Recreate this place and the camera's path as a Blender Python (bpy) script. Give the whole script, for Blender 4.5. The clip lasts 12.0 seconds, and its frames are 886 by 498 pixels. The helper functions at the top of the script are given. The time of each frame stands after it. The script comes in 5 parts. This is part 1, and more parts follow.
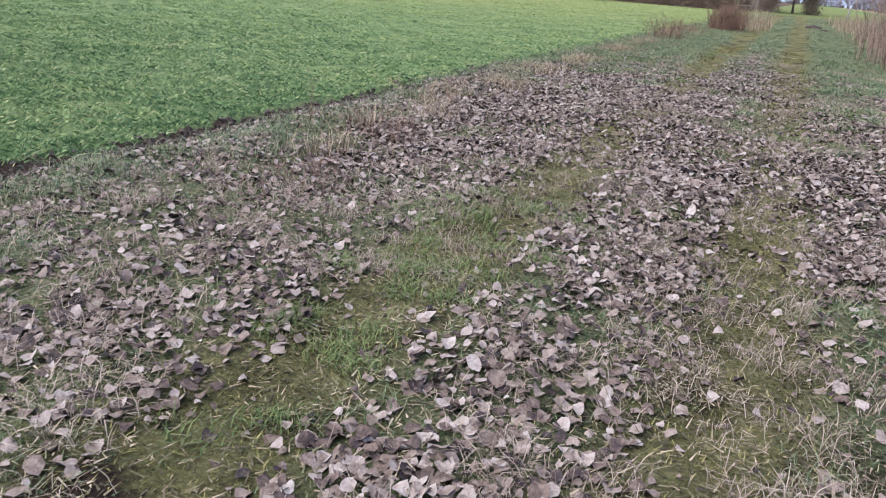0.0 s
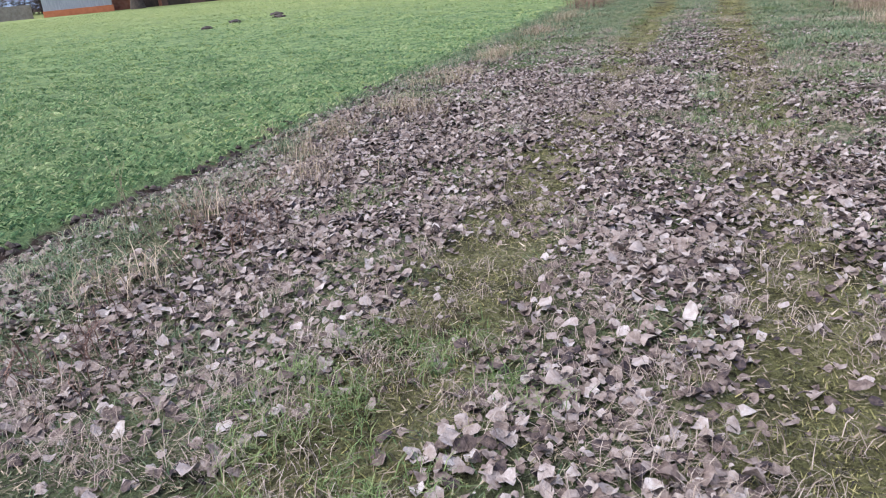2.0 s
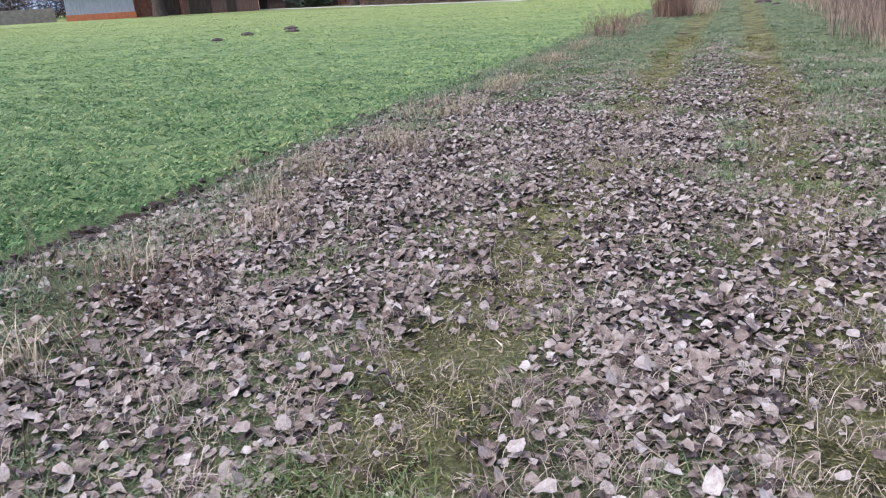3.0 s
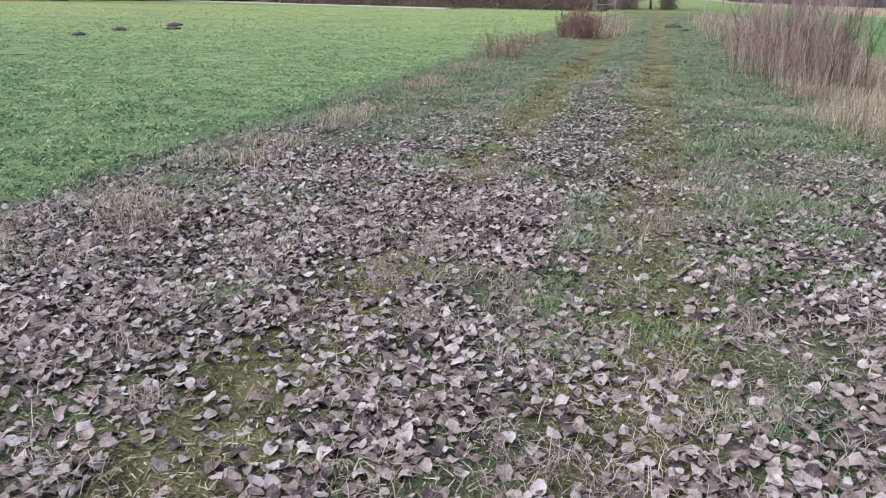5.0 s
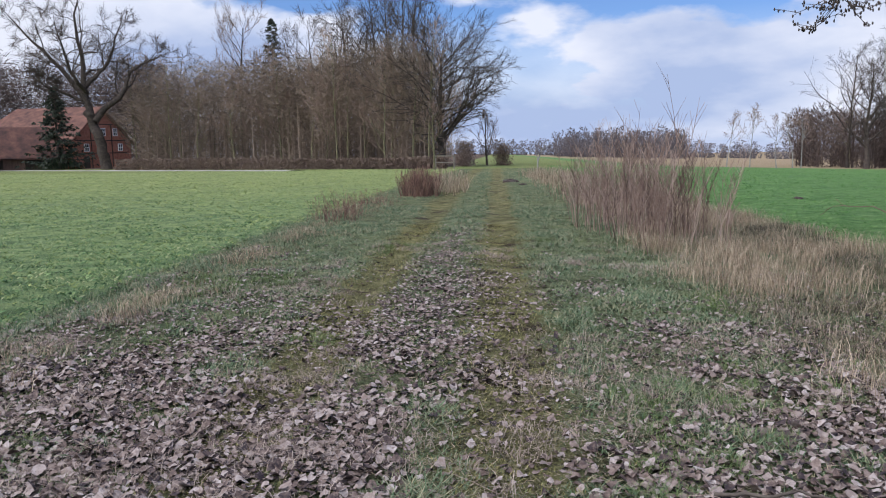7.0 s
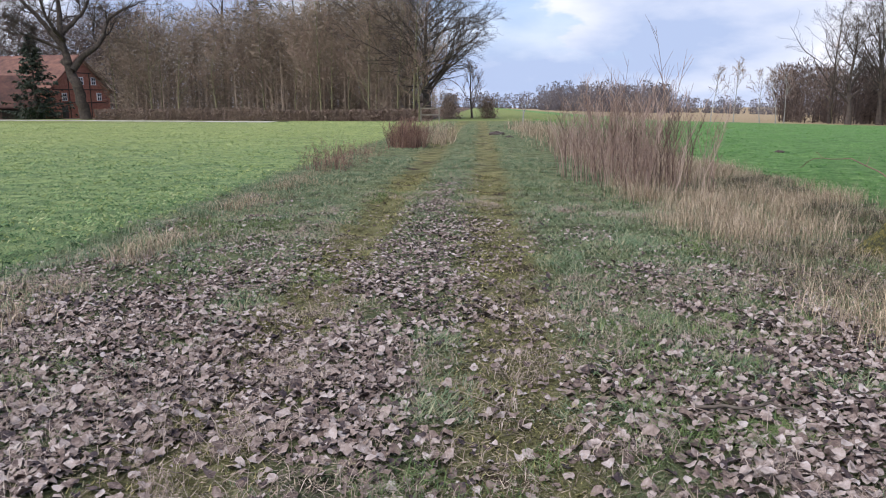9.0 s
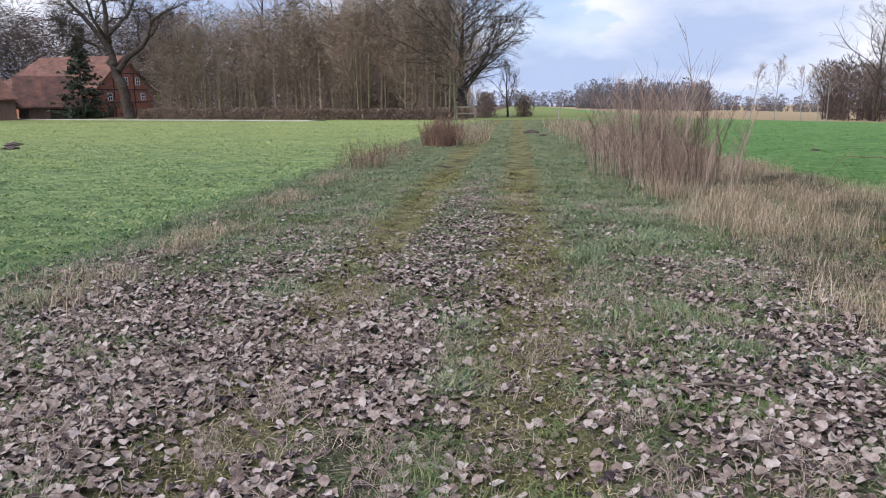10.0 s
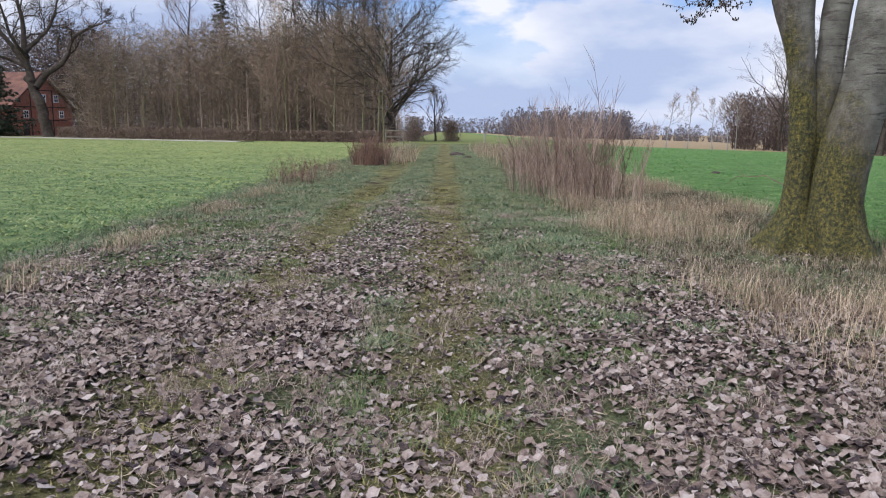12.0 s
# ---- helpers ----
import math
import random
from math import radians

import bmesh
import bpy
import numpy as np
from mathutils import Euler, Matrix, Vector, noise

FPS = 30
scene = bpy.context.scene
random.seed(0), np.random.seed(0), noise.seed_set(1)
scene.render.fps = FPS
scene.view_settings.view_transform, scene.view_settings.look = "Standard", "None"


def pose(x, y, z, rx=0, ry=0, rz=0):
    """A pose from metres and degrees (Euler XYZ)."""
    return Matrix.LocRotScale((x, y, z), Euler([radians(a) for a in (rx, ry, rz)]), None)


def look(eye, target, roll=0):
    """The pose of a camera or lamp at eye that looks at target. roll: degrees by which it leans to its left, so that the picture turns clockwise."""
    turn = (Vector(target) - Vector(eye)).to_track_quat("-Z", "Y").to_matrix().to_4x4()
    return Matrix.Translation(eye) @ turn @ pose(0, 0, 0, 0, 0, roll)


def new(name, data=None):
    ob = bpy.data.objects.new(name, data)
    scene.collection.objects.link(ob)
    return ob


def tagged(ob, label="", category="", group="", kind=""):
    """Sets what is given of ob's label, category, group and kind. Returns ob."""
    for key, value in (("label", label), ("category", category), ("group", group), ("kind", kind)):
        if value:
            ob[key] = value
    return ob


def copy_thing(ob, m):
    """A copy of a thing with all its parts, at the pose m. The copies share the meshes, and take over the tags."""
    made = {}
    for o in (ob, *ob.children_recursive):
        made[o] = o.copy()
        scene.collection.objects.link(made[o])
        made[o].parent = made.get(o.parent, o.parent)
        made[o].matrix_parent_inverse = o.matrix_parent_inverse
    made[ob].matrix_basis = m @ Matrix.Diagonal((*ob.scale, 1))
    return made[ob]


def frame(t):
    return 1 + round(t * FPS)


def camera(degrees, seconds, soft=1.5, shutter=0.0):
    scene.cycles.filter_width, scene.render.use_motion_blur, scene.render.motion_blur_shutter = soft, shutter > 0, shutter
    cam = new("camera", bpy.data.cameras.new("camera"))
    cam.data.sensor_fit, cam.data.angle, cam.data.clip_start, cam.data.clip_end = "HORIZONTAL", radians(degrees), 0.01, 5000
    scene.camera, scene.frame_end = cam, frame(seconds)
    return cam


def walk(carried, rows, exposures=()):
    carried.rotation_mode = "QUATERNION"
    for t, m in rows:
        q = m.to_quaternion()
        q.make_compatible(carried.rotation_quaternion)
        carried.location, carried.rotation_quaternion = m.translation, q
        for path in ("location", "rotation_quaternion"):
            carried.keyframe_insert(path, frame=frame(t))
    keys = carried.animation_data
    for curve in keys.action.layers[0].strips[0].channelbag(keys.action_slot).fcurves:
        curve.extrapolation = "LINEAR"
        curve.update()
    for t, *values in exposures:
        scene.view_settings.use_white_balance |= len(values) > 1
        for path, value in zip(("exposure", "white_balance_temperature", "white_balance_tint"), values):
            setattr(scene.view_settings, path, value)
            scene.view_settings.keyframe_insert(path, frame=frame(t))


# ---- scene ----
cam = camera(60.8, 12.0, 1.05, 0.1)
PATH = [
    (0, (-0.015, 0.019, 1.477), (-0.755, 1.741, 0.779), 3.9),
    (0.5, (-0.062, 0.593, 1.481), (-0.771, 2.341, 0.815), 2.6),
    (1, (-0.104, 1.159, 1.478), (-0.786, 2.931, 0.851), -2.8),
    (1.5, (-0.241, 1.737, 1.498), (-0.904, 3.478, 0.77), -6.0),
    (2, (-0.389, 2.208, 1.505), (-1.042, 3.959, 0.793), -5.6),
    (2.5, (-0.454, 2.668, 1.5), (-1.126, 4.427, 0.827), -3.8),
    (2.7, (-0.474, 2.855, 1.501), (-1.167, 4.608, 0.834), -3.5),
    (4.3, (-0.242, 4.664, 1.559), (-0.794, 6.468, 0.897), -0.6),
    (4.5, (-0.183, 4.901, 1.578), (-0.706, 6.715, 0.919), -0.5),
    (5, (-0.026, 5.444, 1.584), (-0.521, 7.265, 0.921), 0.5),
    (5.5, (-0.054, 5.957, 1.555), (-0.538, 7.778, 0.884), -0.2),
    (6, (-0.046, 6.419, 1.566), (-0.535, 8.28, 1.02), -3.2),
    (6.5, (-0.056, 6.811, 1.58), (-0.297, 8.77, 1.261), -0.9),
    (6.7, (-0.081, 6.937, 1.571), (-0.253, 8.91, 1.291), -0.7),
    (8.3, (-0.054, 6.935, 1.573), (-0.152, 8.915, 1.307), -0.9),
    (8.5, (-0.08, 6.848, 1.572), (-0.179, 8.828, 1.305), -0.2),
    (9, (-0.189, 6.617, 1.53), (-0.285, 8.576, 1.136), -0.4),
    (9.5, (-0.129, 6.362, 1.56), (-0.24, 8.32, 1.169), -0.1),
    (10, (-0.084, 6.244, 1.551), (-0.275, 8.195, 1.154), -0.6),
    (10.5, (-0.158, 6.131, 1.483), (-0.377, 8.102, 1.221), -0.9),
    (11, (-0.103, 5.903, 1.412), (-0.291, 7.876, 1.144), -1.0),
    (11.5, (0.067, 5.661, 1.432), (0.033, 7.64, 1.148), 0.2),
    (12, (0.008, 5.419, 1.428), (0.005, 7.391, 1.095), 0.5),
]
EXPOSURES = [(0, 1.25, 6500, 10), (1.0, 1.31, 6450, 10), (2.5, 1.36, 6250, 10), (4.3, 1.27, 6200, 10), (5.5, 1.27, 6150, 10), (6.0, 1.28, 6150, 10), (6.5, 0.76, 6250, 10), (8.5, 0.75, 6600, 10),
             (9.0, 0.97, 6600, 10), (9.5, 0.80, 6650, 10), (10.0, 0.98, 6600, 10), (10.5, 0.40, 6550, 10), (11.0, 0.62, 6500, 10), (11.5, 0.80, 6600, 10), (12.0, 0.86, 6600, 10)]
walk(cam, [(t, look(eye, target, roll)) for t, eye, target, roll in PATH], EXPOSURES)

# ---- light ----
CLOUDS = (12.4, 5.2, 8.3)
SUN_AZ, SUN_EL = radians(235), radians(52)
world = bpy.data.worlds.new("sky")
scene.world = world
world.use_nodes = True
wt = world.node_tree
wt.nodes.clear()
w_out = wt.nodes.new("ShaderNodeOutputWorld")
w_bg = wt.nodes.new("ShaderNodeBackground")
w_sky = wt.nodes.new("ShaderNodeTexSky")
w_sky.sky_type, w_sky.sun_disc = "NISHITA", False
w_sky.sun_elevation, w_sky.sun_rotation = SUN_EL, SUN_AZ
w_gain = wt.nodes.new("ShaderNodeVectorMath")
w_gain.operation = "SCALE"
w_gain.inputs["Scale"].default_value = 0.055
w_tint = wt.nodes.new("ShaderNodeVectorMath")
w_tint.operation = "MULTIPLY"
w_tint.inputs[1].default_value = (0.78, 0.98, 1.42)
wt.links.new(w_sky.outputs[0], w_tint.inputs[0])
wt.links.new(w_tint.outputs[0], w_gain.inputs[0])
w_sky.dust_density, w_sky.ozone_density, w_sky.air_density = 0.1, 1.5, 1.0
w_co = wt.nodes.new("ShaderNodeTexCoord")
w_sep = wt.nodes.new("ShaderNodeSeparateXYZ")
wt.links.new(w_co.outputs["Generated"], w_sep.inputs[0])
w_lift = wt.nodes.new("ShaderNodeMath")
w_lift.operation = "ADD"
w_lift.inputs[1].default_value = 0.55
w_abs = wt.nodes.new("ShaderNodeMath")
w_abs.operation = "ABSOLUTE"
wt.links.new(w_sep.outputs[2], w_abs.inputs[0])
wt.links.new(w_abs.outputs[0], w_lift.inputs[0])
# clouds lie on a high flat layer
w_div = wt.nodes.new("ShaderNodeVectorMath")
w_div.operation = "DIVIDE"
w_cmb = wt.nodes.new("ShaderNodeCombineXYZ")
for k in range(3):
    wt.links.new(w_lift.outputs[0], w_cmb.inputs[k])
wt.links.new(w_co.outputs["Generated"], w_div.inputs[0])
wt.links.new(w_cmb.outputs[0], w_div.inputs[1])
w_map = wt.nodes.new("ShaderNodeMapping")
w_map.inputs["Scale"].default_value = (1.0, 1.0, 2.2)
w_map.inputs["Location"].default_value = CLOUDS
wt.links.new(w_div.outputs[0], w_map.inputs[0])
w_n = wt.nodes.new("ShaderNodeTexNoise")
w_n.inputs["Scale"].default_value, w_n.inputs["Detail"].default_value, w_n.inputs["Roughness"].default_value = 2.0, 10, 0.52
wt.links.new(w_map.outputs[0], w_n.inputs["Vector"])
w_r = wt.nodes.new("ShaderNodeValToRGB")
w_r.color_ramp.elements[0].position, w_r.color_ramp.elements[1].position = 0.46, 0.52
# the cloud breaks up overhead
w_high = wt.nodes.new("ShaderNodeMapRange")
w_high.inputs["From Min"].default_value, w_high.inputs["From Max"].default_value = 0.11, 0.21
w_high.inputs["To Min"].default_value, w_high.inputs["To Max"].default_value = 0.09, -0.045
w_sum = wt.nodes.new("ShaderNodeMath")
w_sum.operation = "ADD"
wt.links.new(w_sep.outputs[2], w_high.inputs["Value"])
wt.links.new(w_n.outputs["Fac"], w_sum.inputs[0])
wt.links.new(w_high.outputs[0], w_sum.inputs[1])
wt.links.new(w_sum.outputs[0], w_r.inputs[0])
w_n2 = wt.nodes.new("ShaderNodeTexNoise")
w_n2.inputs["Scale"].default_value, w_n2.inputs["Detail"].default_value = 2.2, 8
wt.links.new(w_map.outputs[0], w_n2.inputs["Vector"])
w_c = wt.nodes.new("ShaderNodeValToRGB")
w_c.color_ramp.elements[0].position, w_c.color_ramp.elements[1].position = 0.38, 0.58
w_c.color_ramp.elements[0].color, w_c.color_ramp.elements[1].color = (0.26, 0.32, 0.47, 1), (0.50, 0.52, 0.595, 1)
wt.links.new(w_n2.outputs["Fac"], w_c.inputs[0])
w_mix = wt.nodes.new("ShaderNodeMixRGB")
# cloud closes up towards the horizon
w_low = wt.nodes.new("ShaderNodeMapRange")
w_low.inputs["From Min"].default_value, w_low.inputs["From Max"].default_value = 0.16, 0.04
wt.links.new(w_sep.outputs[2], w_low.inputs["Value"])
w_max = wt.nodes.new("ShaderNodeMath")
w_max.operation = "MAXIMUM"
wt.links.new(w_r.outputs[0], w_max.inputs[0])
wt.links.new(w_low.outputs[0], w_max.inputs[1])
wt.links.new(w_max.outputs[0], w_mix.inputs[0])
wt.links.new(w_gain.outputs[0], w_mix.inputs[1])
wt.links.new(w_c.outputs[0], w_mix.inputs[2])
wt.links.new(w_mix.outputs[0], w_bg.inputs[0])
w_bg.inputs[1].default_value = 1.0
wt.links.new(w_bg.outputs[0], w_out.inputs[0])

sun = new("sun", bpy.data.lights.new("sun", "SUN"))
sun.data.energy, sun.data.angle, sun.data.color = 3.1, radians(90), (1.0, 0.965, 0.94)
sun_from = Vector((math.sin(SUN_AZ) * math.cos(SUN_EL), math.cos(SUN_AZ) * math.cos(SUN_EL), math.sin(SUN_EL)))
sun.matrix_world = look(sun_from * 60, (0, 0, 0))


# ---- materials ----
def mat(name, stops, scale=8.0, rough=0.85, bump=0.2, bump_scale=60.0, island=0.0, objrand=0.0, stretch=(1, 1, 1), metal=0.0):
    """Noise through a colour ramp, with an optional shift for each loose piece, and a fine relief."""
    m = bpy.data.materials.new(name)
    m.use_nodes = True
    t = m.node_tree
    b = t.nodes["Principled BSDF"]
    co = t.nodes.new("ShaderNodeTexCoord")
    mp = t.nodes.new("ShaderNodeMapping")
    mp.inputs["Scale"].default_value = stretch
    t.links.new(co.outputs["Object"], mp.inputs[0])
    n = t.nodes.new("ShaderNodeTexNoise")
    n.inputs["Scale"].default_value, n.inputs["Detail"].default_value, n.inputs["Roughness"].default_value = scale, 8, 0.62
    t.links.new(mp.outputs[0], n.inputs["Vector"])
    fac = n.outputs["Fac"]
    for amount, kind in ((island, "ShaderNodeNewGeometry"), (objrand, "ShaderNodeObjectInfo")):
        if amount:
            g = t.nodes.new(kind)
            ad = t.nodes.new("ShaderNodeMath")
            ad.operation = "MULTIPLY_ADD"
            ad.inputs[1].default_value = amount
            t.links.new(g.outputs["Random Per Island" if amount == island and kind == "ShaderNodeNewGeometry" else "Random"], ad.inputs[0])
            sb = t.nodes.new("ShaderNodeMath")
            sb.operation = "ADD"
            sb.inputs[1].default_value = -amount / 2
            t.links.new(fac, sb.inputs[0])
            t.links.new(sb.outputs[0], ad.inputs[2])
            fac = ad.outputs[0]
    r = t.nodes.new("ShaderNodeValToRGB")
    e = r.color_ramp.elements
    while len(e) < len(stops):
        e.new(0.5)
    for k, (p, c) in enumerate(stops):
        e[k].position, e[k].color = p, (*c, 1)
    t.links.new(fac, r.inputs[0])
    t.links.new(r.outputs[0], b.inputs["Base Color"])
    b.inputs["Roughness"].default_value, b.inputs["Metallic"].default_value = rough, metal
    b.inputs["Specular IOR Level"].default_value = 0.25
    if bump:
        n2 = t.nodes.new("ShaderNodeTexNoise")
        n2.inputs["Scale"].default_value, n2.inputs["Detail"].default_value = bump_scale, 4
        t.links.new(mp.outputs[0], n2.inputs["Vector"])
        bp = t.nodes.new("ShaderNodeBump")
        bp.inputs["Strength"].default_value, bp.inputs["Distance"].default_value = bump, 0.02
        t.links.new(n2.outputs["Fac"], bp.inputs["Height"])
        t.links.new(bp.outputs[0], b.inputs["Normal"])
    return m


M_CROP = mat("young_cereal", [(0.12, (0.060, 0.115, 0.055)), (0.42, (0.142, 0.238, 0.105)), (0.70, (0.250, 0.350, 0.158)), (0.95, (0.42, 0.44, 0.24))], 0.7, 0.6, 0, island=0.85)
# same crop far off: yellow sheen of a grazing view put into the colour
M_CROP_FAR_SHEEN = mat("young_cereal_far_sheen", [(0.12, (0.092, 0.142, 0.06)), (0.42, (0.205, 0.272, 0.104)), (0.70, (0.335, 0.385, 0.152)), (0.95, (0.48, 0.46, 0.23))], 0.25, 0.6, 0, island=0.5)
M_CROP_LUSH = mat("lush_cereal", [(0.12, (0.042, 0.105, 0.036)), (0.42, (0.092, 0.198, 0.064)), (0.70, (0.158, 0.278, 0.095)), (0.95, (0.29, 0.36, 0.17))], 0.7, 0.6, 0, island=0.5)
for m in (M_CROP, M_CROP_FAR_SHEEN, M_CROP_LUSH):
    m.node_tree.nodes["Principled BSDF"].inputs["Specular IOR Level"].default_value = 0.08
M_GRASS = mat("verge_grass", [(0.1, (0.04, 0.082, 0.034)), (0.4, (0.10, 0.152, 0.083)), (0.62, (0.158, 0.20, 0.112)), (0.9, (0.29, 0.27, 0.17))], 2.2, 0.65, 0, island=0.9)
M_TUFT = mat("fresh_grass", [(0.1, (0.04, 0.072, 0.022)), (0.5, (0.105, 0.155, 0.052)), (0.9, (0.21, 0.24, 0.10))], 0.9, 0.6, 0, island=0.6)
M_BENT = mat("pinkish_dead_grass", [(0.15, (0.13, 0.095, 0.078)), (0.5, (0.285, 0.225, 0.185)), (0.9, (0.44, 0.37, 0.31))], 1.2, 0.75, 0, island=0.7)
M_MOSS = mat("olive_moss", [(0.12, (0.03, 0.026, 0.012)), (0.38, (0.092, 0.09, 0.034)), (0.6, (0.18, 0.172, 0.062)), (0.9, (0.33, 0.29, 0.13))], 4.0, 0.85, 0, island=0.8)
M_STRAW = mat("dead_straw", [(0.15, (0.125, 0.09, 0.06)), (0.5, (0.295, 0.226, 0.155)), (0.85, (0.50, 0.405, 0.295))], 1.2, 0.7, 0, island=0.75)
M_THATCH = mat("matted_thatch", [(0.12, (0.033, 0.027, 0.021)), (0.38, (0.098, 0.086, 0.056)), (0.58, (0.17, 0.15, 0.092)), (0.75, (0.265, 0.205, 0.145)), (0.92, (0.40, 0.335, 0.25))], 1.3, 0.8, 0, island=0.8)
M_STALK = mat("reddish_stalks", [(0.2, (0.07, 0.04, 0.03)), (0.55, (0.19, 0.11, 0.085)), (0.9, (0.32, 0.21, 0.15))], 1.2, 0.75, 0, island=0.6)
M_LEAF = mat("fallen_leaves", [(0.12, (0.030, 0.022, 0.026)), (0.34, (0.118, 0.084, 0.073)), (0.56, (0.218, 0.170, 0.150)), (0.8, (0.315, 0.265, 0.248)), (0.97, (0.40, 0.36, 0.345))], 34.0, 0.72, 0.5, 120, island=0.76)
M_LEAF1 = mat("fallen_leaf_single", [(0.12, (0.030, 0.022, 0.026)), (0.34, (0.118, 0.084, 0.073)), (0.56, (0.218, 0.170, 0.150)), (0.8, (0.315, 0.265, 0.248)), (0.97, (0.375, 0.341, 0.339))], 34.0, 0.72, 0.5, 120, objrand=0.6)
M_BARK = mat("dark_bark", [(0.25, (0.034, 0.028, 0.024)), (0.6, (0.090, 0.074, 0.062)), (0.85, (0.150, 0.132, 0.108))], 3.0, 0.95, 0.6, 20, objrand=0.25)
M_OAK = mat("oak_bark", [(0.25, (0.026, 0.021, 0.018)), (0.6, (0.078, 0.062, 0.052)), (0.85, (0.143, 0.124, 0.098))], 3.0, 0.95, 0.6, 20)
M_TWIG = mat("brown_twigs", [(0.2, (0.104, 0.071, 0.059)), (0.55, (0.244, 0.171, 0.134)), (0.9, (0.378, 0.281, 0.220))], 0.4, 0.95, 0, island=0.35, objrand=0.3)
M_GREENBARK = mat("algae_bark", [(0.25, (0.081, 0.075, 0.044)), (0.6, (0.190, 0.178, 0.098)), (0.9, (0.299, 0.276, 0.172))], 2.0, 0.95, 0.5, 20, objrand=0.4)
M_SHRUB = mat("shrub_stems", [(0.15, (0.075, 0.047, 0.038)), (0.5, (0.215, 0.146, 0.118)), (0.9, (0.44, 0.34, 0.28))], 1.6, 0.8, 0, objrand=0.55)
M_WHITE_BARK = mat("birch_bark", [(0.3, (0.06, 0.055, 0.05)), (0.5, (0.26, 0.25, 0.235)), (0.9, (0.42, 0.40, 0.38))], 2.0, 0.8, 0.2, 30, stretch=(1, 1, 3))
M_ROOF = mat("clay_tiles", [(0.3, (0.04, 0.025, 0.023)), (0.5, (0.09, 0.045, 0.037)), (0.72, (0.16, 0.078, 0.058))], 0.9, 0.85, 0.4, 8, objrand=0.2)
M_ROOF_OLD = mat("weathered_tiles", [(0.3, (0.052, 0.029, 0.023)), (0.5, (0.108, 0.054, 0.040)), (0.72, (0.17, 0.088, 0.064))], 0.9, 0.85, 0.4, 8)
M_ROOF_RED = mat("red_tiles", [(0.3, (0.17, 0.07, 0.05)), (0.5, (0.27, 0.11, 0.078)), (0.75, (0.36, 0.165, 0.12))], 0.9, 0.85, 0.4, 8)
M_BRICK = mat("red_brick", [(0.3, (0.24, 0.095, 0.062)), (0.5, (0.37, 0.155, 0.10)), (0.75, (0.45, 0.225, 0.155))], 2.5, 0.9, 0.4, 12)
M_ORANGE = mat("orange_brick", [(0.25, (0.40, 0.13, 0.06)), (0.8, (0.58, 0.21, 0.10))], 2.5, 0.9, 0.3, 12)
M_TIMBER = mat("dark_timber", [(0.25, (0.025, 0.02, 0.018)), (0.8, (0.09, 0.065, 0.05))], 1.5, 0.85, 0.4, 12, stretch=(4, 4, 0.6))
M_BOARD = mat("brown_boards", [(0.25, (0.09, 0.055, 0.045)), (0.8, (0.20, 0.125, 0.10))], 1.5, 0.85, 0.4, 12, stretch=(4, 4, 0.6))
M_PALE = mat("pale_boards", [(0.25, (0.24, 0.25, 0.275)), (0.8, (0.43, 0.445, 0.485))], 1.5, 0.8, 0.2, 12, stretch=(4, 4, 0.6))
M_WHITE = mat("white_paint", [(0.25, (0.66, 0.66, 0.64)), (0.8, (0.82, 0.82, 0.80))], 4, 0.5, 0.1)
M_GLASS = mat("dark_pane", [(0.25, (0.015, 0.017, 0.02)), (0.8, (0.03, 0.034, 0.04))], 1.0, 0.08, 0)
M_SPRUCE = mat("spruce_needles", [(0.25, (0.014, 0.021, 0.014)), (0.55, (0.038, 0.05, 0.034)), (0.9, (0.085, 0.095, 0.068))], 1.5, 0.75, 0, island=0.5)
M_HEDGE = mat("beech_hedge_leaves", [(0.25, (0.095, 0.066, 0.052)), (0.55, (0.19, 0.138, 0.108)), (0.9, (0.28, 0.215, 0.17))], 1.0, 0.85, 0, island=0.4)
# distance haze is put into this colour: bluish grey over brown twigs
M_FAR_HAZE = mat("far_trees_hazed", [(0.25, (0.09, 0.083, 0.092)), (0.55, (0.145, 0.13, 0.138)), (0.9, (0.20, 0.178, 0.182))], 0.05, 0.95, 0, island=0.3)
M_UNDER = mat("undergrowth", [(0.2, (0.105, 0.082, 0.060)), (0.55, (0.235, 0.182, 0.138)), (0.9, (0.35, 0.28, 0.21))], 0.15, 0.95, 0, island=0.45)
M_COPSE = mat("dark_copse", [(0.2, (0.04, 0.03, 0.027)), (0.55, (0.10, 0.074, 0.065)), (0.9, (0.17, 0.13, 0.11))], 0.15, 0.95, 0, island=0.5)
M_SOIL = mat("wet_soil", [(0.25, (0.022, 0.016, 0.014)), (0.7, (0.07, 0.05, 0.042))], 6, 0.6, 0.6, 30)
M_LANE = mat("pale_lane", [(0.3, (0.20, 0.19, 0.165)), (0.7, (0.36, 0.35, 0.31))], 0.5, 0.9, 0.3, 9)
M_WOOD = mat("grey_fence_wood", [(0.25, (0.14, 0.12, 0.10)), (0.8, (0.30, 0.27, 0.23))], 3, 0.85, 0.3, 20)
M_EVERGREEN = mat("evergreen_leaves", [(0.25, (0.015, 0.03, 0.012)), (0.7, (0.045, 0.075, 0.03))], 1, 0.6, 0, island=0.6)


